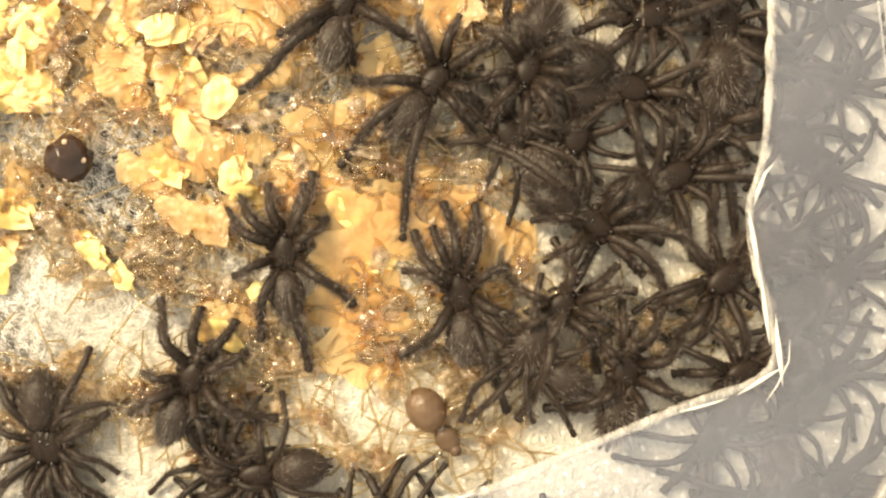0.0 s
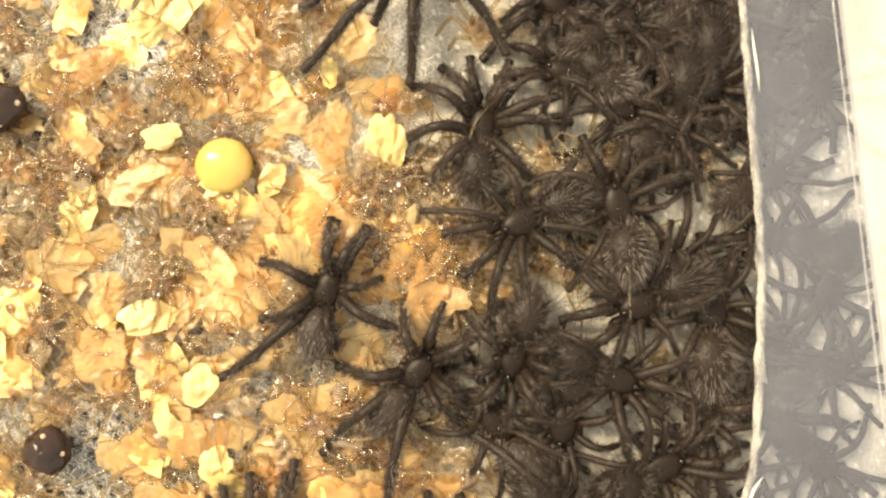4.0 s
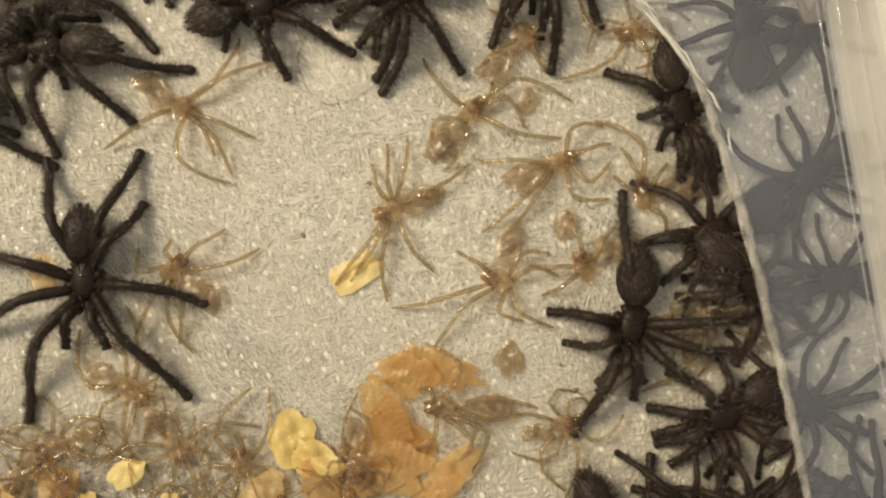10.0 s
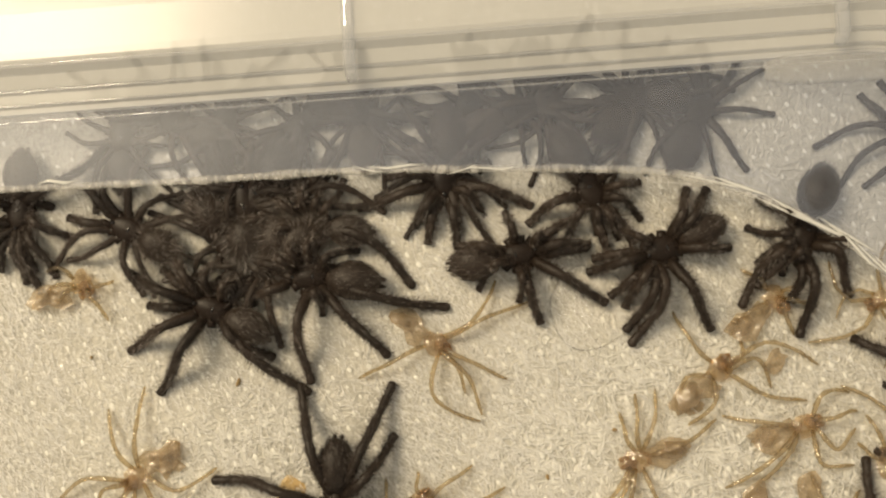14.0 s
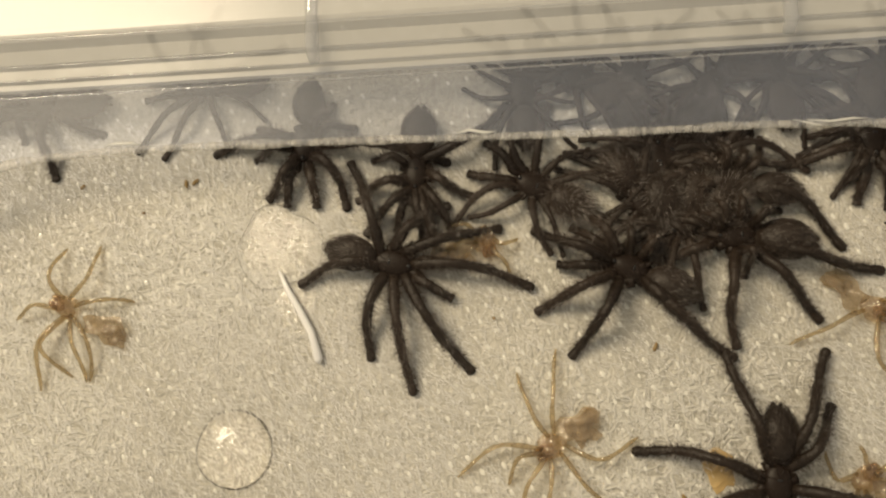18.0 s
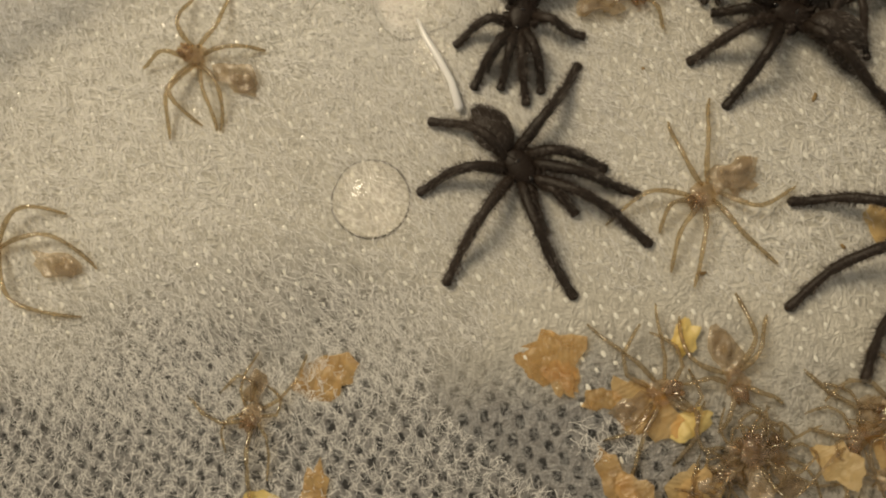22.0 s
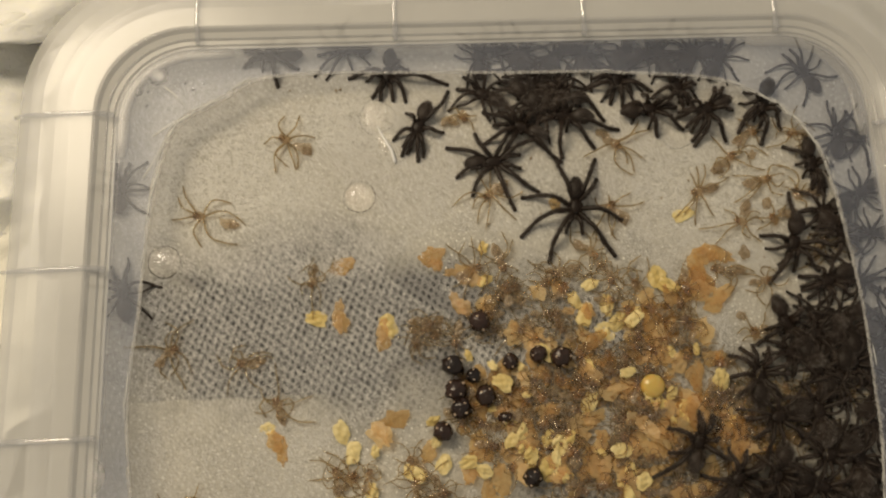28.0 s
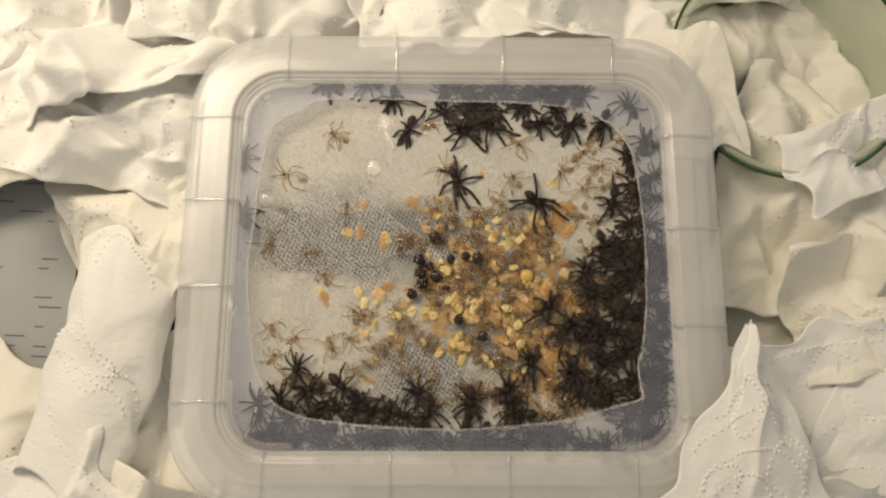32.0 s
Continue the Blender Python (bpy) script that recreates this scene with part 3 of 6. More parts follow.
                o = 1.1 + (off - 1.1) * (0.55 if e == 0 else 0.9 if e == 1 else 1.0)
                ring.append((x + nx * o, y + ny * o, h if e else h * 0.6))
            rings.append(ring)
        verts = [p for ring in rings for p in ring]
        faces = [(q * n + i, q * n + i + 1, (q + 1) * n + i + 1, (q + 1) * n + i) for q in range(len(rings) - 1) for i in range(n - 1)]
        child("corner_strip", mesh_of("corner_strip", verts, faces, [STRIP]), lid, label="raised cloudy strip round the lid's corner")
    rib = Shape()
    rib.tube([(0, -9.0, 0.3), (0, -8.6, 1.0), (0, -5.2, 1.35), (0, 0, 1.35), (0, 5.0, 1.0), (0, 6.8, 0.2)], [0.42, 0.5, 0.5, 0.46, 0.4, 0.3], 8, 0, 1.1)
    rib = rib.mesh("rib", [RIDGE])
    for x in (-48.2, -14.6, 18.2, 52.2):
        child("rib", rib, lid, x, t + 9.2, 0.5)
    for x in (-50, -14.7, 18.3, 53.7):
        child("rib", rib, lid, x, b - 9.2, 0.5, 180)
    for y in (39.3, 13.1, -13, -46):
        child("rib", rib, lid, l - 9.2, y, 0.5, 90)
    for y in (34, 5, -24, -50):
        child("rib", rib, lid, r + 9.2, y, 0.5, -90)
    # The tub below.
    prof = [(14.9, -3.2), (13.8, -12), (11, -48), (10.2, -48), (11.0, -30), (11.6, -3.2)]
    rings = [[(x, y, z) for x, y in rounded(l - d, r + d, b - d, t + d, 13 + d * 0.75, 8)] for d, z in prof]
    child("tub_wall", ring_mesh("tub_wall", rings, [RIM], True), tub)
    base = rounded(l - 11, r + 11, b - 11, t + 11, 21, 8)
    me = mesh_of("tub_base", [(x, y, -48) for x, y in base] + [(x, y, -46.5) for x, y in base], [tuple(reversed(range(len(base)))), tuple(range(len(base), 2 * len(base)))], [RIM])
    child("tub_base", me, tub)
    pad = rounded(l - 10, r + 10, b - 9.5, t + 9.5, 18, 8)
    n = len(pad)
    pv = [(x, y, -46) for x, y in pad] + [(x, y, -0.9) for x, y in pad]
    pf = [tuple(reversed(range(n))), tuple(range(n, 2 * n))] + [(k, (k + 1) % n, n + (k + 1) % n, n + k) for k in range(n)]
    tagged(new("cloth_pad", mesh_of("cloth_pad", pv, pf, [TISSUE], smooth=False)), "thick white wadding pad filling the tub under the cloth", "pad")


build_lid()


# ---- animals ----
def bent_leg(length, bend, high, seed, thick=1.0, hairs=135):
    """A hairy leg along +x from its hip, in five joints."""
    r, s = random.Random(seed), Shape()
    keys = [(0, 0, 0), (0.08, 0, 0.2), (0.19, 0, 0.5), (0.32, 0.015, 0.9), (0.37, 0.025, 0.95), (0.43, 0.04, 0.9), (0.49, 0.055, 0.78), (0.60, 0.09, 0.42), (0.69, 0.13, 0.1), (0.73, 0.155, -0.04), (0.80, 0.205, -0.24), (0.86, 0.25, -0.38), (0.885, 0.268, -0.42), (0.94, 0.31, -0.48), (0.98, 0.337, -0.515), (1.0, 0.352, -0.525), (1.012, 0.36, -0.53), (1.018, 0.364, -0.53)]
    pts = [Vector((k[0] * length * (1 - 0.10 * abs(bend)), k[1] * length * bend, k[2] * high)) for k in keys]
    rad = [1.06 * thick * q for q in (0.30, 0.38, 0.40, 0.35, 0.29, 0.36, 0.30, 0.34, 0.32, 0.24, 0.29, 0.31, 0.24, 0.30, 0.325, 0.295, 0.21, 0.08)]
    s.tube([tuple(p) for p in pts], rad, 7)
    for n_hair in range(int(hairs * length)):
        k = r.choices(range(15), weights=[(pts[i + 1] - pts[i]).length for i in range(15)])[0]
        t = r.random()
        p, d = pts[k].lerp(pts[k + 1], t), (pts[k + 1] - pts[k]).normalized()
        a = r.uniform(0, 2 * math.pi)
        side = d.cross(Vector((0, 0, 1))).normalized()
        out = side * math.cos(a) + side.cross(d) * math.sin(a)
        s.hairs(p + out * rad[k] * 0.95, out + d * r.uniform(0.1, 0.7), (r.uniform(0.5, 0.85) if n_hair % 8 == 0 else r.uniform(0.2, 0.42)) * (0.6 if k > 12 else 1.0), 0.013, 2 if n_hair % 10 == 0 else int(n_hair % 2 == 0))
    return s.mesh("leg", [BODY, HAIR, PALE_HAIR])


LEGS = {(k, b): bent_leg(length, bend, high, 10 * k + b) for k, length, high in ((0, 8.0, 1.45), (1, 7.1, 1.45), (2, 6.0, 1.3), (3, 8.0, 1.4), (4, 3.3, 0.8))
        for b, bend in enumerate((-1.7, -0.8, -0.2, 0.2, 0.8, 1.7))}
DIM_LEGS = {(k, b): bent_leg(length, bend, high, 10 * k + b, hairs=14) for k, length, high in ((0, 8.0, 1.45), (1, 7.1, 1.45), (2, 6.0, 1.3), (3, 8.0, 1.4), (4, 3.3, 0.8))
            for b, bend in enumerate((-1.7, -0.8, -0.2, 0.2, 0.8, 1.7))}


def head_mesh():
    s, r = Shape(), random.Random(5)
    s.ball((-0.05, 0, 1.05), (1.5, 0.98, 0.56), 8, 14)
    s.v = [(x, y * (1 - 0.22 * max(0.0, x / 1.6) ** 2), z + 0.10 * max(0.0, x / 1.6)) for x, y, z in s.v]
    for k in range(6):
        a = radians(55 + 50 * k)
        s.tube([(-0.25 + 0.3 * math.cos(a), 0.16 * math.sin(a), 1.59), (-0.2 + 0.8 * math.cos(a), 0.52 * math.sin(a), 1.49), (-0.15 + 1.15 * math.cos(a), 0.8 * math.sin(a), 1.30)], [0.03, 0.06, 0.06], 5)
    for y in (-0.36, 0.36):
        s.ball((1.75, y, 0.95), (0.62, 0.33, 0.42), 6, 9)
    # The hips.
    for side in (-1, 1):
        for k in range(4):
            a = radians(38 + 36 * k)
            s.tube([(0.5 * math.cos(a), side * 0.4 * math.sin(a), 0.85), (1.1 * math.cos(a), side * 0.9 * math.sin(a), 0.95), (1.6 * math.cos(a), side * 1.35 * math.sin(a), 1.05)], [0.34, 0.40, 0.36], 5)
    for _ in range(150):
        u = Vector((r.gauss(0, 1), r.gauss(0, 1), abs(r.gauss(0, 0.8)))).normalized()
        s.hairs((1.45 * u.x, 0.95 * u.y, 1.05 + 0.54 * u.z), u * 0.5 + Vector((-0.6, 0, 0.2)), r.uniform(0.2, 0.5), 0.008, 1)
    return s.mesh("cephalothorax", [CARAPACE, HAIR])


def abdomen_mesh(long, wide, hair, seed, fuzzy=0.0):
    """An oval abdomen: a velvet of short hairs, longer ones at its end, and for a fuzzy one long hairs all over."""
    s, r = Shape(), random.Random(seed)
    mid = -1.25 - long
    s.ball((mid, 0, 1.35), (long, wide, wide * 0.82), 12, 18, rough=0.05, seed=seed)
    s.v = [(x, y * k, 1.35 + (z - 1.35) * k) for x, y, z in s.v for k in (1 - 0.20 * max(0.0, (mid - x) / long) ** 2,)]
    for n_hair in range(hair):
        u = Vector((r.gauss(-0.15, 1), r.gauss(0, 1), abs(r.gauss(0, 0.9)))).normalized()
        k = 1 - 0.20 * max(0.0, -u.x) ** 2
        back = max(0.0, -u.x) ** 2
        lean = Vector((-1.0, -0.35 * u.y * back + r.uniform(-0.25, 0.25), 0.05))
        out = u * (0.22 + fuzzy * r.uniform(0.7, 1.8)) + lean * (1 - 0.45 * fuzzy)
        s.hairs((mid + long * u.x, wide * u.y * k, 1.35 + wide * 0.82 * u.z * k), out, r.uniform(0.25, 0.5) + 0.28 * back * r.random() + fuzzy * r.uniform(0.05, 0.6), 0.014, (2 if n_hair % (5 if fuzzy else 16) == 0 else int(n_hair % 3 == 0)))
    return s.mesh("abdomen", [BODY, HAIR, PALE_HAIR])


def small_mesh(name, c, r, mat):
    s = Shape()
    s.ball(c, r, 5, 8)
    return s.mesh(name, [mat])


HEAD = head_mesh()
ABDOMENS = [abdomen_mesh(1.9, 1.36, 800, 1), abdomen_mesh(1.7, 1.2, 800, 2), abdomen_mesh(2.0, 1.42, 900, 3), abdomen_mesh(1.8, 1.28, 900, 4)]
FUZZY = [abdomen_mesh(1.9, 1.36, 1100, 5, 0.8), abdomen_mesh(1.75, 1.25, 1100, 6, 0.9), abdomen_mesh(2.0, 1.4, 1200, 7, 1.0)]
EYES = small_mesh("eye_mound", (1.15, 0, 1.56), (0.20, 0.17, 0.15), GLOSS)
FOVEA = small_mesh("thorax_shine", (-0.3, 0, 1.60), (0.10, 0.24, 0.03), GLOSS)
SPIN = Shape()
SPIN.tube([(0.3, 0, 0), (-0.1, 0, -0.02), (-0.42, 0.03, -0.06), (-0.6, 0.05, -0.08)], [0.15, 0.16, 0.14, 0.06], 7)
SPIN = SPIN.mesh("spinneret", [BODY])
AZIMUTH = (33, 68, 112, 152)


def spiderling(x, y, heading, z=0.0, seed=0, s=1.0, tall=1.0, label="", tilt=0.0):
    """A spiderling at x, y that faces heading degrees."""
    r = random.Random(seed * 31 + 5)
    pool = DIM_LEGS if "under" in label else LEGS
    if x > 52 or x < -50 or y > 39 or y < -46:
        # Room under the lid.
        z = min(z, 0.15)
        tall = min(tall, (4.7 - 0.0349 * y - 0.0157 * x - 1.0 - z) / 2.75)
        tilt = 0.0
    root = new("spiderling")
    root.matrix_basis = pose(x * MM, y * MM, (cloth_z(x, y) + z) * MM, r.uniform(-tilt, tilt), r.uniform(-tilt, tilt), heading) @ Matrix.Diagonal((s, s, s * tall, 1))
    tagged(root, label or "black hairy tarantula spiderling on damp cream cloth", "spider", "spiderlings in the tub")
    child("cephalothorax", HEAD, root)
    child("eye_mound", EYES, root)
    child("thorax_shine", FOVEA, root)
    ab = child("abdomen", FUZZY[seed % 3] if x > 44 and y < 8 or abs(x - 8) < 8 and y > 38 else ABDOMENS[seed % 4], root)
    for side in (-1, 1):
        child("spinneret", SPIN, ab, -1.3 - 2 * (1.75, 1.55, 1.9, 1.65)[seed % 4] + 0.1, side * 0.22, 1.2, side * -6)
        for k, a in enumerate(AZIMUTH):
            turn = a + r.uniform(-13, 13)
            b = min(5, max(0, (3 if k < 2 else 2) + r.choice((-2, -1, 0, 0, 1, 2))))
            b = b if side > 0 else 5 - b
            hip = radians(38 + 34 * k)
            child("leg", pool[k, b], root, 1.25 * math.cos(hip), side * 0.95 * math.sin(hip), 1.0, side * turn, s=r.uniform(0.58, 0.84))
        child("pedipalp", pool[4, 2 if side > 0 else 3], root, 1.7, side * 0.55, 0.95, side * (14 + r.uniform(-6, 10)))
    return root


TAKEN = []


def posed_legs(root, legs, seed):
    """Legs that reach given points: each (azimuth, reach, sideways bow), reach in millimetres from the middle of the body. Legs out of sight are tucked in."""
    r = random.Random(seed * 13 + 7)
    legs = [q for q in legs]
    for side in (-1, 1):
        seen = [abs(q[0]) for q in legs if (q[0] >= 0) == (side > 0)]
        for a in (70, 110, 35, 150):
            if len(seen) < 4 and all(abs(a - q) > 22 for q in seen):
                seen.append(a)
                legs.append((side * (a + r.uniform(-8, 8)), r.uniform(3.6, 4.6), side * r.uniform(-0.1, 0.2)))
    made = []
    for k, (az, reach, bow) in enumerate(legs):
        a = radians(az)
        hx, hy = 1.15 * math.cos(a), 0.92 * math.sin(a)
        tx, ty = reach * math.cos(a) - hx, reach * math.sin(a) - hy
        bend = max(-2.2, min(2.2, bow / 0.125 + r.uniform(-0.12, 0.12)))
        ex, ey = 1.018 * (1 - 0.10 * abs(bend)), 0.364 * bend
        length = math.hypot(tx, ty) / math.hypot(ex, ey)
        me = bent_leg(length, bend, 1.45 if reach > 5 else 1.8, seed * 20 + k, 0.80 if reach < 4.8 else 1.0, 175)
        made.append((child("leg", me, root, hx, hy, 1.0, math.degrees(math.atan2(ty, tx) - math.atan2(ey, ex))), az))
    return made


def posed_spider(x, y, heading, legs, z=0.0, s=1.0, label=""):
    """A spiderling whose legs reach out as given."""
    seed = len(TAKEN) + 1
    TAKEN.append((x, y))
    r = random.Random(seed * 7)
    low = 0.72 if y > 41 or x > 55 else 1.0
    root = new("spiderling")
    root.matrix_basis = pose(x * MM, y * MM, (cloth_z(x, y) + z + (0.8 if low == 1.0 and y < -12 else 0.0)) * MM, 0, 0, heading) @ Matrix.Diagonal((s, s, s * low, 1))
    tagged(root, label or "black hairy tarantula spiderling on damp cream cloth", "spider", "spiderlings in the tub")
    child("cephalothorax", HEAD, root)
    child("eye_mound", EYES, root)
    child("thorax_shine", FOVEA, root)
    ab = child("abdomen", FUZZY[seed % 3] if x > 40 and y < 4 else ABDOMENS[seed % 4], root, 0, 0, 0, r.uniform(-8, 8))
    for side in (-1, 1):
        child("spinneret", SPIN, ab, -1.2 - 2 * (1.75, 1.55, 1.9, 1.65)[seed % 4], side * 0.22, 1.2, side * -6)
        child("pedipalp", LEGS[4, 2 if side > 0 else 3], root, 1.6, side * 0.5, 0.95, side * (16 + r.uniform(-6, 10)))
    made = posed_legs(root, legs, seed)
    return root, made


# Spiderlings seen singly: x, y, heading, then the azimuth, reach and bow of each leg in sight.
posed_spider(14.1, 42.1, 170, ((-116, 4.3, 0.54), (-89, 4, 0.39), (-65, 4, 0.07), (155, 8.9, -0.2)))
posed_spider(13.9, 38.3, 178, ((89, 7.8, 0.1), (103, 3, -0.45), (133, 8.2, -0.01), (166, 10.4, 0.04)))
posed_spider(6.5, 36.5, 157, ((-28, 6.1, 0.11), (-3, 7.3, -0.03), (46, 7.2, 0.03), (77, 7.5, -0.02), (159, 9.6, 0.06), (161, 5.9, 0.1)))
posed_spider(29.1, 38.9, 13, ((-155, 4, 0.33), (-107, 3.5, -0.12), (-89, 5.3, 0.02), (-46, 7.3, 0.02), (-9, 5.3, -0.07), (16, 3.2, -0.41), (90, 3.4, -0.02), (155, 4.8, 0.05)))
posed_spider(39.2, 38.5, -159, ((-152, 5.8, 0.05), (-139, 5.1, 0.01), (-8, 5.5, 0), (34, 4.9, 0.06), (41, 6.4, -0.12), (47, 7.2, -0.22), (97, 6.8, -0.02), (158, 5.1, 0.03)))
posed_spider(34.6, 43.1, -68, ((-88, 5.2, 0.11), (-52, 3.9, 0.06), (-17, 3.2, -0.02), (5, 4.1, -0.02), (35, 4.3, -0.21)))
posed_spider(24.1, 44.8, -94, ((-92, 4.7, 0.02), (-72, 6.9, -0.03), (47, 4.1, -0.19), (73, 6.8, -0.04)))
posed_spider(49.1, 38.9, -119, ((-30, 3.7, 0.39), (-14, 6.7, 0.28), (2, 3.2, 0.36), (23, 7.3, -0.06), (62, 5.6, -0.29)))
posed_spider(56.6, 28, -83, ((-134, 5.8, 0.01), (-98, 2.8, -0.04), (-41, 3, 0.76), (-21, 5.6, -0.14), (-8, 6.4, -0.13), (8, 6.2, -0.06)))
posed_spider(51.3, 14, -110, ((-165, 9.3, -0.02), (-87, 5.7, 0.05), (-64, 4.7, -0.19), (-18, 4.5, -0.21), (-15, 8.4, -0.01), (62, 6.5, 0.06), (90, 7.4, 0.06), (106, 8, -0.01)))
posed_spider(56.6, 7.4, -157, ((-67, 4.7, 0.18), (-35, 5.1, 0.01), (-6, 5, -0.02), (44, 4.4, -0.11), (126, 4.9, 0.16)))
posed_spider(59.8, 15.5, -55, ((-140, 4.8, 0.07), (-126, 5.3, -0.07), (-78, 3, -0.22), (-57, 5.4, -0.07)))
posed_spider(48.3, 0.5, -63, ((-84, 6.3, 0.04), (-52, 4.2, -0.04), (-7, 4.3, -0.07), (79, 2.4, -0.47), (95, 5, -0.17), (120, 6, 0.39)))
posed_spider(42.7, -7.5, 81, ((-135, 6.5, 0), (-83, 6.3, -0), (-65, 7.2, 0.02), (-31, 4.2, -0.01), (39, 5.2, 0.06), (67, 6.5, 0.1), (114, 7.4, 0.17), (145, 6.4, 0.08)))
posed_spider(31.3, -17.7, 65, ((-94, 6.8, 0.11), (-57, 3.8, 0.14), (-10, 5.1, 0), (14, 4.8, -0.02), (89, 5.2, 0.08), (133, 5.3, -0.09), (149, 9.9, -0.04)))
posed_spider(36.9, -23.7, 48, ((-155, 11.2, 0.04), (-74, 4.3, 0.09), (-15, 7, 0.1), (49, 5, -0.07), (124, 5.8, -0.07), (168, 8.9, 0.05)), label="dark brown spiderling with thin legs on shed skins")
posed_spider(25.7, -34.4, 82, ((-167, 8.4, -0.01), (-126, 6, -0.06), (-43, 4.5, 0.3), (-14, 5.9, 0.11), (42, 5.5, -0.06), (58, 5.3, -0.13), (166, 6.5, 0.08)))
posed_spider(46.8, -34.4, -35, ((-75, 6.6, 0.3), (-18, 8.2, -0.13), (8, 9.9, -0.15), (39, 5.6, -0.23), (71, 5.3, -0.12), (175, 10.9, 0.07)), label="black spiderling with a large round hairy abdomen")
posed_spider(37.3, -38.2, 90, ((-164, 9, -0.01), (-111, 5.3, 0.13), (-14, 6.3, 0.14), (6, 6.4, 0.08), (32, 5.4, -0.15), (132, 6.2, -0.09)))
posed_spider(44, -39.8, 41, ((-156, 8.5, -0.06), (-107, 5.4, -0.19), (-36, 5.5, -0.11), (49, 4.8, 0.24)), label="black spiderling with a large round hairy abdomen")
posed_spider(18.6, -42.4, 60, ((-92, 6.4, 0.11), (-40, 4, 0.03), (0, 3, 0.08), (49, 6.1, -0.06), (144, 5.3, 0.01)))
posed_spider(48, -44.6, 73, ((-105, 5, -0.03), (-48, 4.9, 0.11), (-3, 3.5, -0.17), (48, 3.7, -0.12), (127, 6.2, -0.13)))
posed_spider(55.9, -28.6, -112, ((-97, 6, 0.09), (-57, 4, -0.44), (19, 9.5, 0.05), (29, 9.2, 0.03), (132, 4.9, 0.1)))
posed_spider(43.3, -23.5, -115, ((-114, 4.8, -0.04), (-29, 5.2, -0.1), (44, 5.1, -0.04), (107, 5.2, 0.14)))
posed_spider(-16.2, 47, -97, ((-80, 7.1, 0.1), (-69, 4.1, 0.05), (-29, 5.1, -0.06), (37, 6, -0.23), (86, 10.9, -0.05)))

# Others along the edges: x, y, heading.
TOP = [(15.0, 42.7, 178), (15.2, 38.6, 165), (5.9, 36.2, 195), (0.3, 42.8, 150), (10.7, 39.5, 210), (9.2, 44.2, 90), (8, 41, 300), (13, 44, 60),
       (24.2, 45.8, 265), (29.4, 38.5, 15), (33.4, 44.2, 268), (39.2, 38.9, 215), (49.2, 39.2, 262), (56.6, 29.0, 285), (10, 44.5, 230)]
RIGHT = [(51.4, 13.6, 262), (59.8, 15.0, 180), (57.5, 19.5, 200), (57.6, 8.6, 150), (56.1, 5.6, 170), (48.6, 2.0, 300), (57.3, 1.0, 200), (43.0, -8.4, 98), (48.6, -4.4, 160), (51.2, -13.9, 95),
         (31.0, -18.0, 80), (44.9, -22.9, 100), (50.0, -25.4, 330), (46.6, -33.3, 335), (25.7, -34.2, 95), (17.7, -43.1, 80), (37.2, -40.2, 110), (44.2, -39.2, 60), (47.9, -45.6, 85), (56.5, -28.2, 265),
         (57.0, -21.5, 80), (52.7, -1.4, 20), (55.6, -8.6, 250), (52.2, -7.0, 300), (44.6, -14.4, 200), (52.6, -31.6, 20), (41.8, -27.8, 120), (36.4, -25.2, 60), (55.4, -39.0, 210), (46.2, -28.2, 250), (52.0, -20.6, 200)]
BOTTOM = [(-42.8, -36.5, 80), (-39.2, -42.4, 190), (-47.3, -45.2, 100), (-29.4, -41.6, 315), (-35.0, -47.2, 20), (-23.5, -47.6, 100), (-16.1, -49.6, 260), (-7.2, -42.8, 150), (-4.7, -49.5, 45), (8.3, -46.3, 280),
          (18.2, -42.2, 100), (22.2, -49.5, 185), (41.4, -43.2, 150), (56.2, -45.5, 190), (29.0, -32.4, 160), (7.7, -46.1, 265), (19.5, -49.1, 90)]
count = 0
for group in (TOP, RIGHT, BOTTOM):
    for i, (x, y, a) in enumerate(group):
        count += 1
        if any(math.dist((x, y), p) < 4.2 for p in TAKEN) and not (group is TOP and i in (4, 5, 6, 7, 8, 15)):
            continue
        piled = group is TOP and i in (4, 5, 6, 7, 8, 15)
        spiderling(x, y, a, (1.0 if x < 40 and group is RIGHT else 0.6 * (count % 3)) if group is not TOP else (0.5 if piled else 0.0), count, 1.07 if group is RIGHT and y < -12 else 0.96, (1.0 if group is not TOP or y < 42 else 0.72), tilt=5)
# The crowd along the side and the lower edge.
crowd = random.Random(21)
placed = []
# Bare places in the crowd, where skins and cloth show.
GAPS = [(52.5, -10.8), (58.1, -16.6), (50.0, -17.2)]


def crowded(count_wanted, l, r, b, t, z_low, z_high, gap, tall=1.0, seed0=200, label="", lean=12):
    made = tries = 0
    while made < count_wanted and tries < 4000:
        tries += 1
        x, y = crowd.uniform(l, r), crowd.uniform(b, t)
        if any(math.dist((x, y), p) < gap for p in placed) or any(math.dist((x, y), p) < 3.2 for p in TAKEN + GAPS):
            continue
        placed.append((x, y))
        made += 1
        spiderling(x, y, crowd.uniform(0, 360), crowd.uniform(z_low, z_high), seed0 + made, crowd.uniform(0.85, 1.0), tall, label, tilt=lean)


crowded(6, 53, 60, -19, 3, 0.3, 1.6, 3.0, 0.9, 200, "black hairy spiderling in a crowd beside the lid's edge")
crowded(6, -46, -4, -51, -44, 0.2, 1.2, 4.2, 0.9, 260, "black hairy spiderling in a crowd at the lid's edge")
UNDER = "black spiderling seen dimly under the frosted lid"
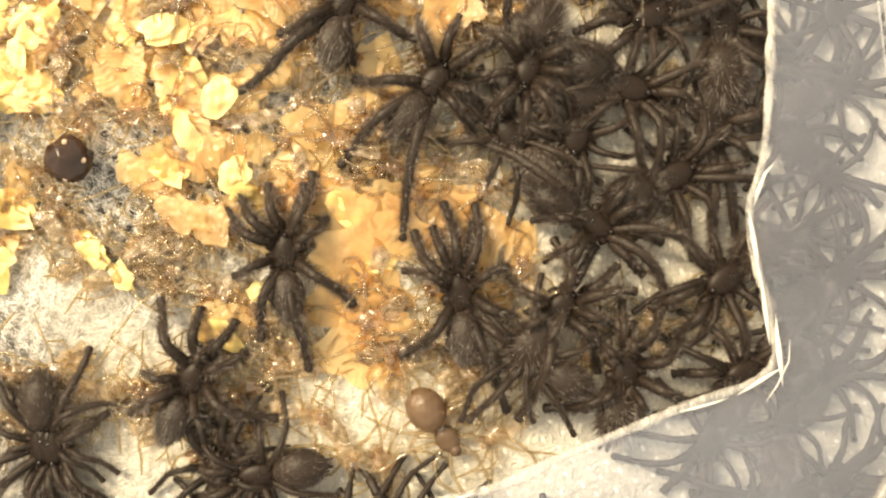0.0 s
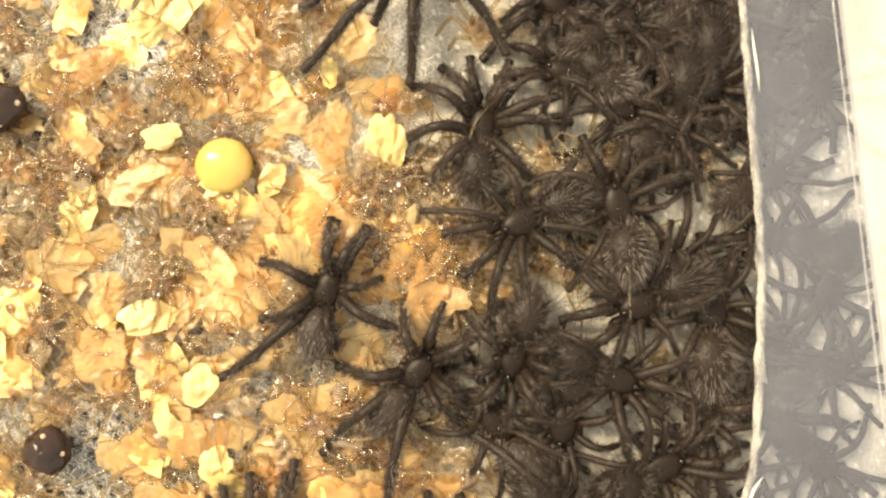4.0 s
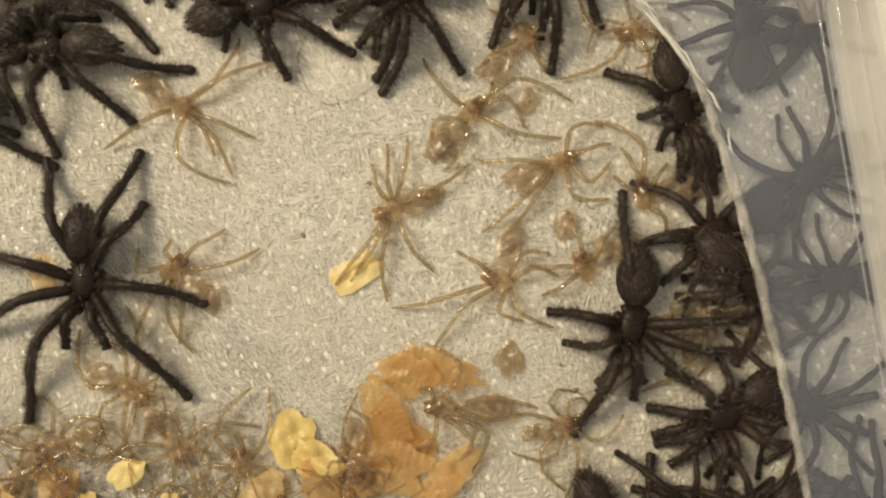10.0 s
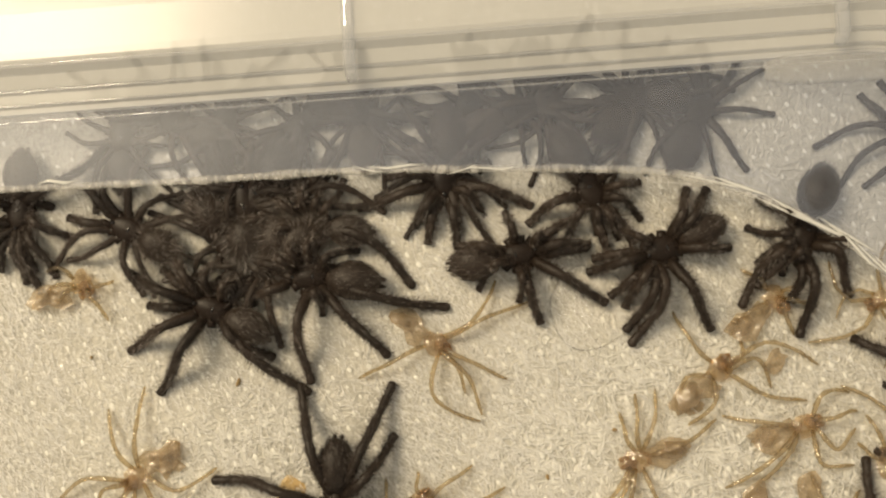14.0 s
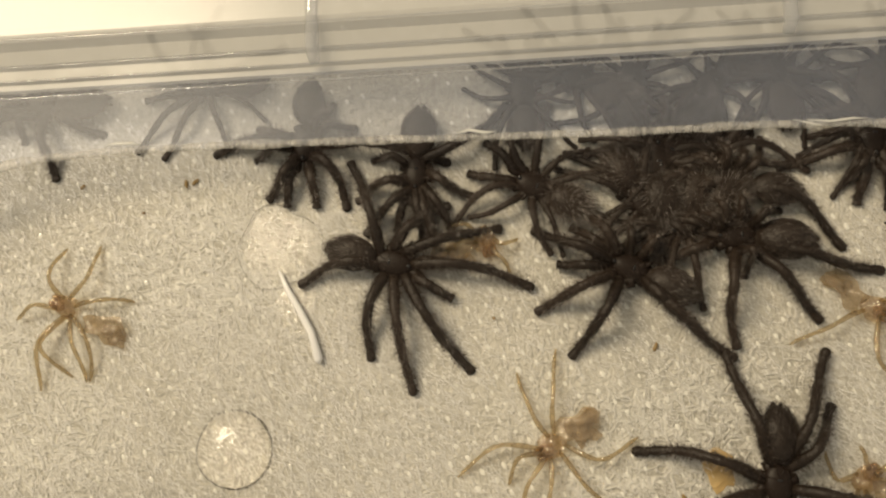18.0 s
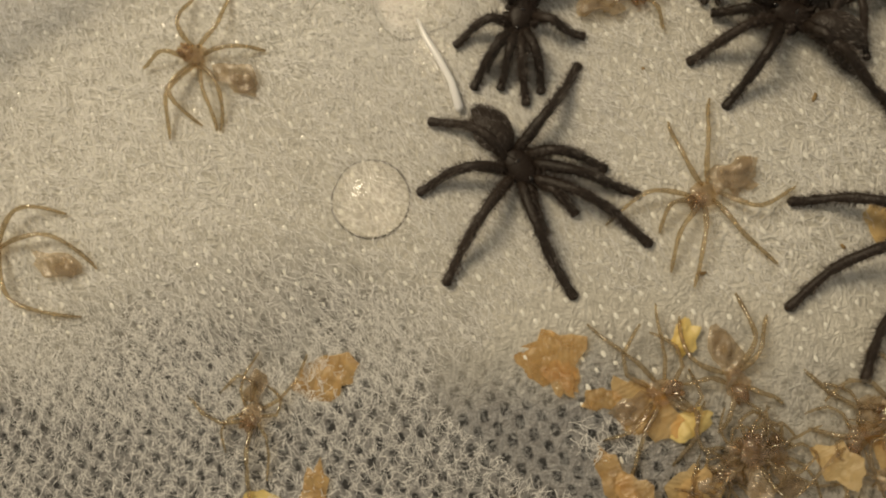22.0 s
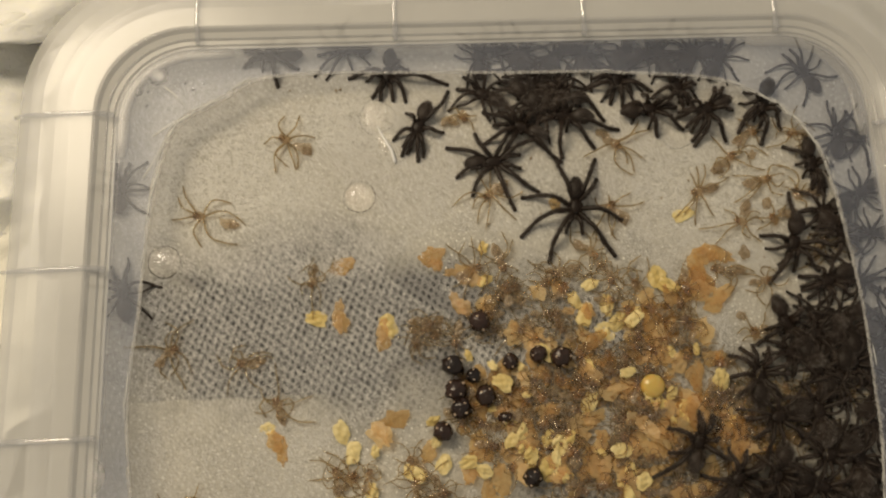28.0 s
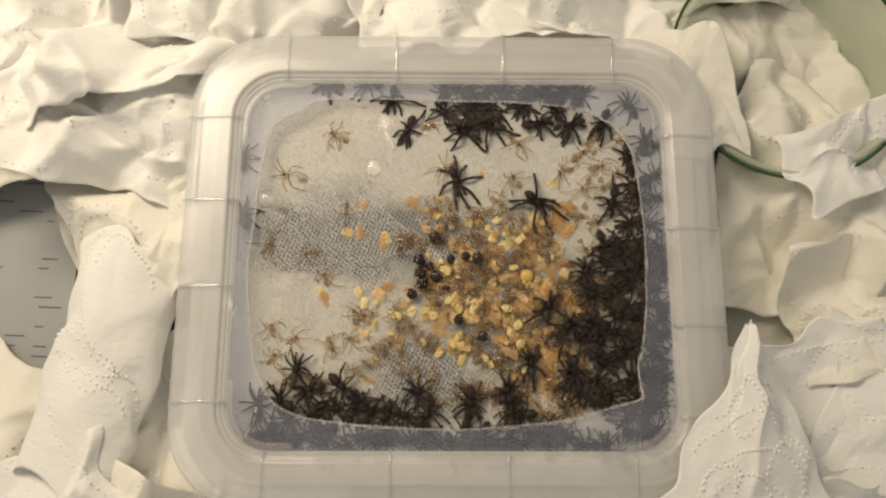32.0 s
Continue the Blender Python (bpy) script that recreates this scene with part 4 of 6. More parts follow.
posed_spider(-36.5, 51.4, 180, ((100, 6.1, 0), (22, 5.5, 0.1), (-20, 5.4, -0.1), (152, 5.6, 0.1), (-150, 5.5, 0), (60, 3.4, 0.1), (-95, 3.4, 0), (-60, 3.6, 0)), label=UNDER)
crowded(12, 62, 66, -55, 36, 0.0, 0.0, 5.5, 0.6, 300, UNDER, lean=0)
crowded(31, -58, 52, -60, -54, 0.0, 0.5, 3.3, 0.85, 340, UNDER, lean=3)
crowded(5, 52, 64, -58, -49, 0.0, 0.3, 4.0, 0.8, 380, UNDER, lean=0)
crowded(7, 60.8, 64.2, -50, 1, 0.0, 0.0, 4.0, 0.55, 420, UNDER, lean=0)
crowded(6, -4, 44, 49, 52, 0.0, 0.0, 3.4, 0.5, 450, UNDER, lean=0)
for x, y, a in ((-23.8, 52.0, 180), (-61.7, 28.0, 90), (-60.8, 10.5, 100), (57.5, 45.2, 120), (62.0, 33.5, 80), (0, 50, 90), (8, 50.5, 80), (18, 50.5, 95), (30, 49.5, 20), (38, 50, 170), (43, 48.5, 60), (-54, -46.5, 100)):
    count += 1
    spiderling(x, y, a, 0.0, count, 0.95, 0.55 if y > 30 else 0.7, UNDER)


# ---- shed skins ----
def shed_leg(length, curl, seed):
    """A thin hollow leg along +x that curls to one side."""
    r, s, pts = random.Random(seed), Shape(), []
    x = y = 0.0
    a, n = 0.0, 7
    for k in range(n + 1):
        pts.append((x, y, 0.25 + 0.75 * math.sin(math.pi * min(1, k / n * 1.15)) * (0.5 + 0.3 * math.sin(seed)) - 0.25 * k / n))
        a += r.uniform(-0.10, 0.10) + (curl * (0.75, 0.15, 0.6)[k - 2] if 2 <= k <= 4 else curl * 0.05)
        x, y = x + length / n * math.cos(a), y + length / n * math.sin(a)
    s.tube(pts, [0.18, 0.20, 0.19, 0.145, 0.18, 0.15, 0.145, 0.08], 6)
    for _ in range(14):
        k = r.randrange(1, n)
        q = r.uniform(0, 6.283)
        s.hairs(pts[k], (math.cos(q), math.sin(q), 0.4), 0.4, 0.012, 0)
    return s.mesh("shed_leg", [SKIN])


SHED_LEGS = [shed_leg(length, curl, 40 + i) for i, (length, curl) in enumerate(((6.6, 0.5), (6.2, -0.55), (5.4, 1.0), (5.8, -1.0), (6.8, 0.2), (4.8, -0.25), (5.2, 1.5), (5.6, -1.5)))]


def crumpled(s, c, size, n, m, seed, ragged=0.35, rough=0.5):
    """A thin torn scrap of skin, bent and creased, added to the shape s."""
    base, r = len(s.v), random.Random(int(seed * 100))
    folds = [(r.uniform(0, 6.283), r.uniform(0.5, 1.1), r.uniform(0, 1)) for _ in range(3)]
    for i in range(n + 1):
        for j in range(m):
            q, d = 2 * math.pi * j / m, i / n
            u = Vector((math.cos(q), math.sin(q), 0))
            edge = 1 + ragged * noise.noise(u * 1.7 + Vector((seed, 0, 3))) + 0.7 * ragged * noise.noise(u * 5 + Vector((seed, 4, 0)))
            x, y = size[0] * d * edge * u.x, size[1] * d * edge * u.y
            crease = sum(abs(((x * math.cos(a) + y * math.sin(a)) * f + p + 0.25 * noise.noise(Vector((x, y, seed)))) % 1 - 0.5) for a, f, p in folds) - 0.75
            z = size[2] * (0.8 * noise.noise(Vector((x * 0.9, y * 0.9, seed))) + 1.1 * crease + 0.7 * rough * noise.noise(Vector((x * 3.2, y * 3.2, seed))) - 0.4 * d * d)
            s.v.append((c[0] + x, c[1] + y, c[2] + z))
    for i in range(n):
        for j in range(m):
            a, b = base + i * m + j, base + i * m + (j + 1) % m
            s.f.append((a, a + m, b + m, b))
            s.m.append(0)


def shed_body(seed):
    s = Shape()
    crumpled(s, (0.1, 0, 0.75), (1.0, 0.8, 0.45), 6, 12, seed + 0.3)
    crumpled(s, (0.7, 0.1, 0.5), (0.7, 0.55, 0.4), 5, 10, seed + 1.3)
    for y in (-0.28, 0.28):
        s.ball((1.0, y, 0.5), (0.42, 0.2, 0.24), 5, 7, 0, 0.4, seed)
    return s.mesh("shed_carapace", [SKIN_TIP])


def shed_sac(seed):
    s = Shape()
    crumpled(s, (-1.9, 0.2 * math.sin(seed * 3), 0.55), (1.35, 0.75, 0.35), 7, 14, seed + 2.5, 0.6, 0.9)
    crumpled(s, (-2.4, 0.3 * math.sin(seed * 3), 0.4), (0.8, 0.5, 0.3), 6, 12, seed + 4.5, 0.6, 0.9)
    return s.mesh("shed_abdomen", [SAC])


SHED_BODIES, SHED_SACS = [shed_body(k) for k in range(3)], [shed_sac(k) for k in range(3)]


def shed_skin(x, y, heading, seed, z=0.0, s=1.0, tilt=4.0, label="translucent tan shed spider skin with curled legs on the cloth"):
    r = random.Random(seed * 17 + 3)
    root = new("shed_skin")
    root.matrix_basis = pose(x * MM, y * MM, (cloth_z(x, y) + z) * MM, r.uniform(-tilt, tilt), r.uniform(-tilt, tilt), heading) @ Matrix.Scale(s, 4)
    tagged(root, label, "shed skin", "shed skins in the tub")
    child("shed_carapace", SHED_BODIES[seed % 3], root)
    child("shed_abdomen", SHED_SACS[seed % 3], root, 0, 0, 0, r.uniform(-30, 30))
    for side in (-1, 1):
        for k, a in enumerate((28, 65, 115, 150)):
            hip = radians(30 + 36 * k)
            child("shed_leg", r.choice(SHED_LEGS), root, 0.95 * math.cos(hip), side * 0.75 * math.sin(hip), 0.35, side * (a + r.uniform(-24, 24)), r.uniform(-10, 10), 0, s=r.uniform(0.8, 1.05) * (1.0 if k in (0, 3) else 0.88) * (0.8 if z > 0 else 0.96))
    return root


SHED_TAKEN = []


def posed_shed(x, y, heading, rear, legs):
    """A shed skin whose legs lie as given: (azimuth, reach, sideways bow)."""
    seed = len(SHED_TAKEN)
    SHED_TAKEN.append((x, y))
    root = new("shed_skin")
    root.matrix_basis = pose(x * MM, y * MM, cloth_z(x, y) * MM, 0, 0, heading)
    tagged(root, "translucent tan shed spider skin with thin curled legs on the cloth", "shed skin", "shed skins in the tub")
    child("shed_carapace", SHED_BODIES[seed % 3], root)
    child("shed_abdomen", SHED_SACS[seed % 3], root, -(rear - 4.2) if rear > 4.2 else 0.4, 0, 0, 0 if rear > 2.2 else 90, s=1.3)
    r = random.Random(seed * 5 + 2)
    for az, reach, bow in legs:
        a, s = radians(az), Shape()
        hx, hy = 0.75 * math.cos(a), 0.6 * math.sin(a)
        tx, ty = reach * math.cos(a) - hx, reach * math.sin(a) - hy
        length = math.hypot(tx, ty)
        bow = max(-0.5, min(0.5, bow))
        pts = []
        for k in range(11):
            u = k / 10
            # A bow with two joints.
            out = 1 - (abs(u - 0.45) / (0.45 if u < 0.45 else 0.55)) ** 1.6
            pts.append((length * u, -bow * length * out + 0.05 * math.sin(9 * u + seed), 0.35 + 0.85 * math.sin(math.pi * min(1, u * 1.1)) * (1 - 0.4 * u) - 0.2 * u))
        s.tube(pts, [0.14, 0.18, 0.20, 0.18, 0.14, 0.17, 0.16, 0.13, 0.15, 0.14, 0.07], 7)
        for _ in range(int(5 * length)):
            k, q = r.randrange(1, 10), r.uniform(0, 6.283)
            s.hairs(pts[k], (math.cos(q) + 0.5, math.sin(q), 0.4), 0.34, 0.010, 0)
        child("shed_leg", s.mesh("shed_leg", [SKIN]), root, hx, hy, 0.15, math.degrees(math.atan2(ty, tx)))


posed_shed(0.5, 24.7, -147, 3, ((-129, 6.5, -0.04), (-100, 5.4, -0.08), (-17, 6.8, 0.19), (6, 4, 0.27), (31, 5.7, 0.1), (47, 6.2, -0.04), (99, 6.4, 0.05), (150, 5.8, 0.23)))
posed_shed(-34.1, 35.8, 150, 5.2, ((-148, 5.1, -0.07), (-88, 5.1, 0.14), (-58, 4.4, -0.27), (41, 3.9, 0.17), (104, 6.2, 0.16), (127, 5.1, 0.42), (137, 5.7, -0.01), (139, 5.8, -0.2)))
posed_shed(-48.5, 22.7, 162, 6.9, ((-175, 7.9, -0.22), (-140, 5.7, -0.3), (-43, 6.4, -0.06), (-25, 5.2, -0.17), (22, 4.9, -0.07), (114, 5.5, 0.23), (161, 8.4, 0.25)))
posed_shed(22.6, 33, -39, 3.7, ((-119, 6.1, 0.01), (-24, 6.5, 0.35), (-23, 4.3, -0.13), (-21, 6.2, -0.12), (9, 5.8, 0.01), (59, 7.3, -0.02), (81, 6.3, 0.16)))
posed_shed(20.7, 21.7, 39, 1.7, ((-162, 6.2, 0.03), (-130, 5.1, -0.15), (-121, 5.9, 0.15), (-32, 6.3, 0.11), (-8, 4.7, -0.02), (48, 2.2, -0.05), (100, 2.9, -0.68)))
posed_shed(36.4, 23.9, -171, 3.2, ((-166, 6.2, 0.05), (-118, 5.1, 0.06), (-102, 4.6, -0.03), (-83, 3.5, -0.1), (36, 6.5, -0.03), (43, 5.7, -0.06), (70, 6.3, 0.07), (107, 5.1, 0.08)))
posed_shed(42.5, 29.8, 39, 3, ((-162, 4.4, -0.21), (-62, 3.9, -0.7), (-62, 6.5, 0.1), (-40, 7, -0.29), (11, 2.9, 0.24), (83, 5.1, -0.1), (176, 3.6, 0.37)))
posed_shed(48, 25.6, 15, 3.3, ((-160, 7, -0.05), (-148, 5.4, -0.05), (-57, 4.3, 0.39), (-21, 3.6, 0.54), (-3, 3.9, -0.05), (17, 4, -0.38), (155, 5.6, -0.01)))
posed_shed(43.1, 18.1, 148, 2.1, ((-150, 3.9, -0.23), (-125, 3.8, -0.29), (-9, 3.7, 0.06), (39, 7.6, -0.03), (70, 6.3, 0.09), (146, 3.1, 0.55), (164, 4.7, 0.19)))
posed_shed(48.9, 18.2, 108, 1.8, ((-59, 3.7, -0.02), (-8, 4.1, 0.02), (62, 3.8, -0.01), (97, 3.5, -0.03)))
posed_shed(53.4, 22.5, 90, 1.5, ((-156, 3.1, -0.13), (-42, 2.9, -0.01), (16, 3.7, 0.03), (24, 6.2, 0.31), (47, 2.5, -0.12)))
posed_shed(38.2, 10.2, 171, 4.7, ((-179, 6.3, -0.14), (-74, 4.3, 0.65), (-27, 2.2, 1.03), (54, 3.9, -0.24), (92, 4.4, -0.54), (112, 4.9, -0.66), (115, 3.5, -0.69), (176, 5.3, 0.09)))
posed_shed(43, -1.1, 92, 2.1, ((-120, 2.8, 0.09), (-34, 4.4, 0.06), (20, 4.3, -0.09), (83, 3, 0.42), (109, 2.4, 0.16)))
posed_shed(46.9, 34.7, -58, 1.3, ((-167, 3, 0.04), (-93, 4, 0.03), (-10, 3, 0.07), (41, 2.8, -0.03), (89, 3, 0.08)))
posed_shed(1.7, 12.5, -76, 3.8, ((-156, 5.4, -0.28), (-101, 3.3, 0.13), (-35, 3.4, -0.03), (51, 3.2, -0.04), (139, 4.8, 0.09), (163, 5.7, 0.21)))
posed_shed(-3.4, 39.2, -75, 1.3, ((-122, 2.9, 0.25), (-83, 3.4, 0.14), (-66, 2.7, -0.04), (17, 3.6, -0.07), (74, 2.4, 0.29)))

SHEDS = [(22.8, 33.0, 250), (36.3, 24.3, 75), (42.4, 29.7, 200), (47.7, 25.7, 20), (53.4, 22.8, 120), (42.3, 18.5, 330), (49.0, 18.4, 45), (20.4, 22.1, 60), (38.8, 10.6, 160), (17.0, 14.0, 310),
         (19.8, 9.8, 280), (47.0, 34.6, 250), (54.2, 34.0, 200), (11.5, 10.8, 200), (24.1, 7.8, 100), (0.3, 24.8, 265), (-33.5, 35.0, 95), (-3.4, 38.8, 30), (-48.2, 22.5, 130), (1.7, 13.1, 80),
         (-29.6, 10.9, 240), (-52.8, 0.4, 20), (-40.8, -2.2, 170), (-50.9, -24.3, 100)]
SHEDS_LOW = [(-44.1, -27.6, 40), (-35.5, -9.1, 110), (-24.2, -20.9, 30), (-27.4, -27.6, 160), (43.3, -1.6, 95), (31.1, 5.1, 260), (-3.0, 12.0, 10), (-50, -33, 60), (-20, -30, 200), (-33, -30, 300), (56.5, 14, 40), (46, 8, 0)]
n_shed = 0
for x, y, a in SHEDS + SHEDS_LOW:
    n_shed += 1
    if any(math.dist((x, y), p) < 3.5 for p in SHED_TAKEN):
        continue
    shed_skin(x, y, a, n_shed, 0.0, 0.9 if n_shed % 4 < 2 else 1.06)
heap = random.Random(77)


def in_heap():
    """A place in the heap of skins, which runs from the middle of the tub down to its lower edge."""
    while True:
        k = heap.random()
        if k < 0.55:
            x, y = heap.gauss(9, 11), heap.gauss(-11, 9)
        elif k < 0.85:
            x, y = heap.uniform(-28, 44), heap.uniform(-42, -14)
        else:
            x, y = heap.uniform(22, 38), heap.uniform(-20, 9)
        if -32 < x < 44 and -44 < y < 12 and math.hypot((x + 32) / 26, (y - 2) / 15) > 1 and math.hypot((x + 4) / 14, (y + 37) / 7) > 0.9:
            return x, y


for k in range(22):
    shed_skin(heap.uniform(34, 58), heap.uniform(-45, -8), heap.uniform(0, 360), 160 + k, heap.uniform(0.0, 0.5), heap.uniform(0.8, 1.0), 8, "translucent tan shed skin lying among black spiderlings")
for k in range(130):
    x, y = in_heap()
    shed_skin(x, y, heap.uniform(0, 360), 60 + k, heap.uniform(0.1, 1.0), heap.uniform(0.8, 1.0), 12, "translucent amber shed spider skin in a heap")


for k in range(16):
    shed_skin(heap.uniform(-46, 30), heap.uniform(-47, -35), heap.uniform(0, 360), 210 + k, heap.uniform(0.1, 0.6), heap.uniform(0.8, 1.0), 8, "translucent tan shed skin lying among black spiderlings")
for k in range(20):
    shed_skin(heap.uniform(38, 51), heap.uniform(-21, -9), heap.uniform(0, 360), 300 + k, heap.uniform(0.1, 0.8), heap.uniform(0.85, 1.0), 10, "translucent tan shed skin lying among black spiderlings")
for k in range(16):
    shed_skin(heap.uniform(4, 30), heap.uniform(-46, -28), heap.uniform(0, 360), 230 + k, heap.uniform(0.0, 0.4), heap.uniform(0.8, 1.0), 8, "translucent tan shed skin lying among black spiderlings")
for k in range(36):
    shed_skin(heap.uniform(14, 43), heap.uniform(-46, -15), heap.uniform(0, 360), 260 + k, heap.uniform(0.0, 0.5), heap.uniform(0.85, 1.0), 8, "translucent tan shed skin lying among black spiderlings")
for k in range(14):
    shed_skin(heap.uniform(-14, 14), heap.uniform(-2, 9), heap.uniform(0, 360), 190 + k, heap.uniform(0.1, 0.5), heap.uniform(0.8, 1.0), 8, "translucent amber shed spider skin in a heap")


for k in range(16):
    shed_skin(heap.uniform(8, 40), heap.uniform(-50, -40), heap.uniform(0, 360), 330 + k, heap.uniform(0.1, 0.5), heap.uniform(0.85, 1.0), 8, "translucent tan shed skin lying among black spiderlings")


# ---- egg skins: crumpled yellow and orange flakes ----
def flake_mesh(mat, pieces, wide, long, crumple, seed, lift=0.0, ragged=0.45):
    """One or more thin torn scraps, crumpled together."""
    s, r = Shape(), random.Random(seed)
    for k in range(pieces):
        off = 0 if pieces == 1 else 0.55
        crumpled(s, (r.uniform(-off, off) * wide, r.uniform(-off, off) * long, 0.5 * crumple + 0.15 + lift * k), (wide * r.uniform(0.75, 1.1), long * r.uniform(0.75, 1.1), crumple * r.uniform(0.7, 1.2)), 8, 20, seed * 1.37 + k * 2.1, ragged, 0.2)
    return s.mesh("egg_skin", [mat])


YELLOWS = [flake_mesh(YELLOW, p, w, h, c, k, 0.3, 0.38) for k, (p, w, h, c) in enumerate(((2, 1.7, 1.15, 0.3), (1, 2.0, 1.4, 0.3), (2, 1.5, 0.9, 0.32), (2, 1.9, 1.3, 0.28), (2, 1.6, 0.8, 0.3), (1, 1.7, 1.3, 0.3), (1, 2.1, 1.5, 0.32), (2, 1.3, 0.9, 0.3)))]
ORANGES = [flake_mesh(ORANGE, p, w, h, c, 20 + k, 0.4) for k, (p, w, h, c) in enumerate(((1, 2.8, 1.6, 0.2), (2, 3.0, 1.7, 0.18), (1, 2.4, 1.4, 0.24), (2, 2.5, 1.6, 0.2), (1, 3.2, 2.0, 0.2), (1, 2.0, 1.5, 0.2), (2, 3.3, 1.5, 0.18)))]


def flake(x, y, yellow, seed, z=0.0, s=1.0, tilt=16):
    r = random.Random(seed * 13 + 1)
    ob = new("egg_skin", r.choice(YELLOWS if yellow else ORANGES))
    ob.matrix_basis = pose(x * MM, y * MM, (cloth_z(x, y) + z) * MM, r.uniform(-tilt, tilt), r.uniform(-tilt, tilt), r.uniform(0, 360)) @ Matrix.Scale(s, 4)
    tagged(ob, "crumpled yellow papery egg skin" if yellow else "crumpled orange egg skin with fine folds", "egg skin", "egg skins in the tub")


# Single flakes on the bare cloth: x, y, yellow or not, size.
for k, (x, y, yellow, s) in enumerate(((-24.7, 13.2, 0, 0.8), (-1.6, 15.7, 1, 1.0), (-25.0, 3.9, 0, 0.9), (-28.5, 4.6, 1, 0.9), (-17.3, 2.9, 1, 1.1), (-18, 1.6, 0, 0.7), (-36.0, -14.9, 0, 0.9), (-37.2, -12.6, 1, 0.7), (13.9, 5.5, 1, 1.1), (18.2, 0.5, 1, 1.0),
                                      (29.3, -3.2, 1, 1.0), (-10.1, 14.3, 0, 0.8), (-9.0, 12.6, 0, 0.5), (-4.0, 10.7, 0, 0.9), (-6.8, 11.6, 0, 0.6), (-1.2, 9.6, 1, 0.8), (33.4, 20.0, 1, 1.0), (11.6, 22.7, 0, 0.75), (34.7, 7.1, 0, 1.25), (36.4, 12.6, 0, 1.1))):
    flake(x, y, yellow, k + 1, 0.0, s, 6)
for k, (x, y, yellow, s) in enumerate(((35.2, 9.6, 0, 1.0), (29.4, 7.4, 1, 1.2), (27.6, 9.3, 1, 1.1), (38, 5, 0, 0.8), (18.6, 4.5, 1, 1.1), (15, 3.5, 1, 1.1), (20, 1.5, 1, 0.9), (27, 2.0, 0, 1.5), (24.5, -3, 0, 1.6), (23, -10, 0, 1.5),
                                      (39.5, -13.5, 1, 1.0), (29.5, -12.4, 1, 0.9), (-1.0, -31.5, 1, 1.1), (7.0, -29.6, 1, 1.0), (-20.9, -23.6, 1, 1.0), (-9.3, -19.4, 1, 0.9), (-23.6, -17.1, 1, 1.0), (-25.5, -13.7, 1, 1.0), (30, -38, 0, 1.3), (34, -34, 0, 1.2))):
    flake(x, y, yellow, k + 60, 0.3, s, 8)
for k in range(240):
    x, y = in_heap()
    if heap.random() < 0.30 and y < -22:
        continue
    yellow = heap.random() < 0.22
    flake(x, y, yellow, 100 + k, heap.uniform(0.6, 1.6) if yellow else heap.uniform(0.0, 1.0), heap.uniform(0.55, 1.05) if yellow else heap.uniform(0.5, 0.95))
for k in range(30):
    flake(heap.uniform(18, 42), heap.uniform(-44, -16), heap.random() < 0.15, 540 + k, heap.uniform(0.2, 0.6), heap.uniform(0.7, 1.2), 10)
for k in range(18):
    flake(heap.uniform(2, 21), heap.uniform(-36, -12), True, 500 + k, heap.uniform(0.5, 1.0), heap.uniform(0.75, 1.15), 12)

# ---- torn scraps of shed skin on the bare cloth: x, y, turn, length, width ----
for k, (x, y, turn, long, wide) in enumerate(((42.9, 12.8, 70, 1.2, 1.0), (41.1, 2.2, 10, 1.0, 0.8), (46.6, 30.1, 40, 0.9, 0.7), (48.0, 21.3, 80, 1.1, 0.8), (32.0, 5.6, 105, 2.3, 1.1), (40.2, 27.7, 20, 1.2, 0.9), (2.6, 25.9, 30, 1.3, 1.1))):
    s = Shape()
    crumpled(s, (0, 0, 0.35), (long, wide, 0.22), 8, 18, k * 1.9 + 0.7, 0.5, 0.9)
    scrap = new("skin_scrap", s.mesh("skin_scrap", [SAC]))
    spread(scrap, x, y, cloth_z(x, y), turn)
    tagged(scrap, "small crumpled brown scrap of shed skin on the cloth", "skin scrap", "skin scraps")

# ---- eggs that failed: one amber, several black with pale spots ----
amber_body = Shape()
amber_body.ball((0, 0, 0.9), (1.95, 1.9, 0.95), 14, 28, 0, 0.05, 3.0)
amber = new("amber_egg", amber_body.mesh("amber_egg", [AMBER]))
spread(amber, 24.9, -8.7, cloth_z(24.9, -8.7) + 0.7)
tagged(amber, "smooth amber unhatched egg lying among egg skins", "egg")
SPOT = small_mesh("pale_spot", (0, 0, 0), (0.2, 0.2, 0.1), PALE)
for k, (x, y, s) in enumerate(((10.3, -3.4, 1.1), (6.7, -2.8, 0.9), (2.1, -3.8, 0.85), (-2.6, 2.8, 1.1), (-7.2, -4.0, 1.1), (-6.9, -7.9, 1.15), (-6.3, -10.8, 1.1), (-2.3, -9.0, 1.05), (-9.3, -14.3, 1.0), (0.7, -12.5, 0.8), (4.5, -21.9, 1.0), (11.6, -26.8, 1.0), (-4.0, -5.8, 0.8))):
    body = Shape()
    body.ball((0, 0, 1.3), (1.6, 1.5 if k != 9 else 1.0, 1.25), 10, 18, 0, 0.28, k * 1.7)
    egg = new("dead_egg", body.mesh("dead_egg", [DEAD]))
    spread(egg, x, y, cloth_z(x, y) + 0.6, 40 * k, s=s)
    tagged(egg, "shiny black dead egg with pale spots", "egg", "dead eggs in the heap")
    for j in range(4):
        a, e = 1.6 * j + k, 0.5 + 0.25 * (j % 3)
        child("pale_spot", SPOT, egg, 1.5 * math.cos(a) * math.cos(e), 1.4 * math.sin(a) * math.cos(e), 1.3 + 1.2 * math.sin(e))

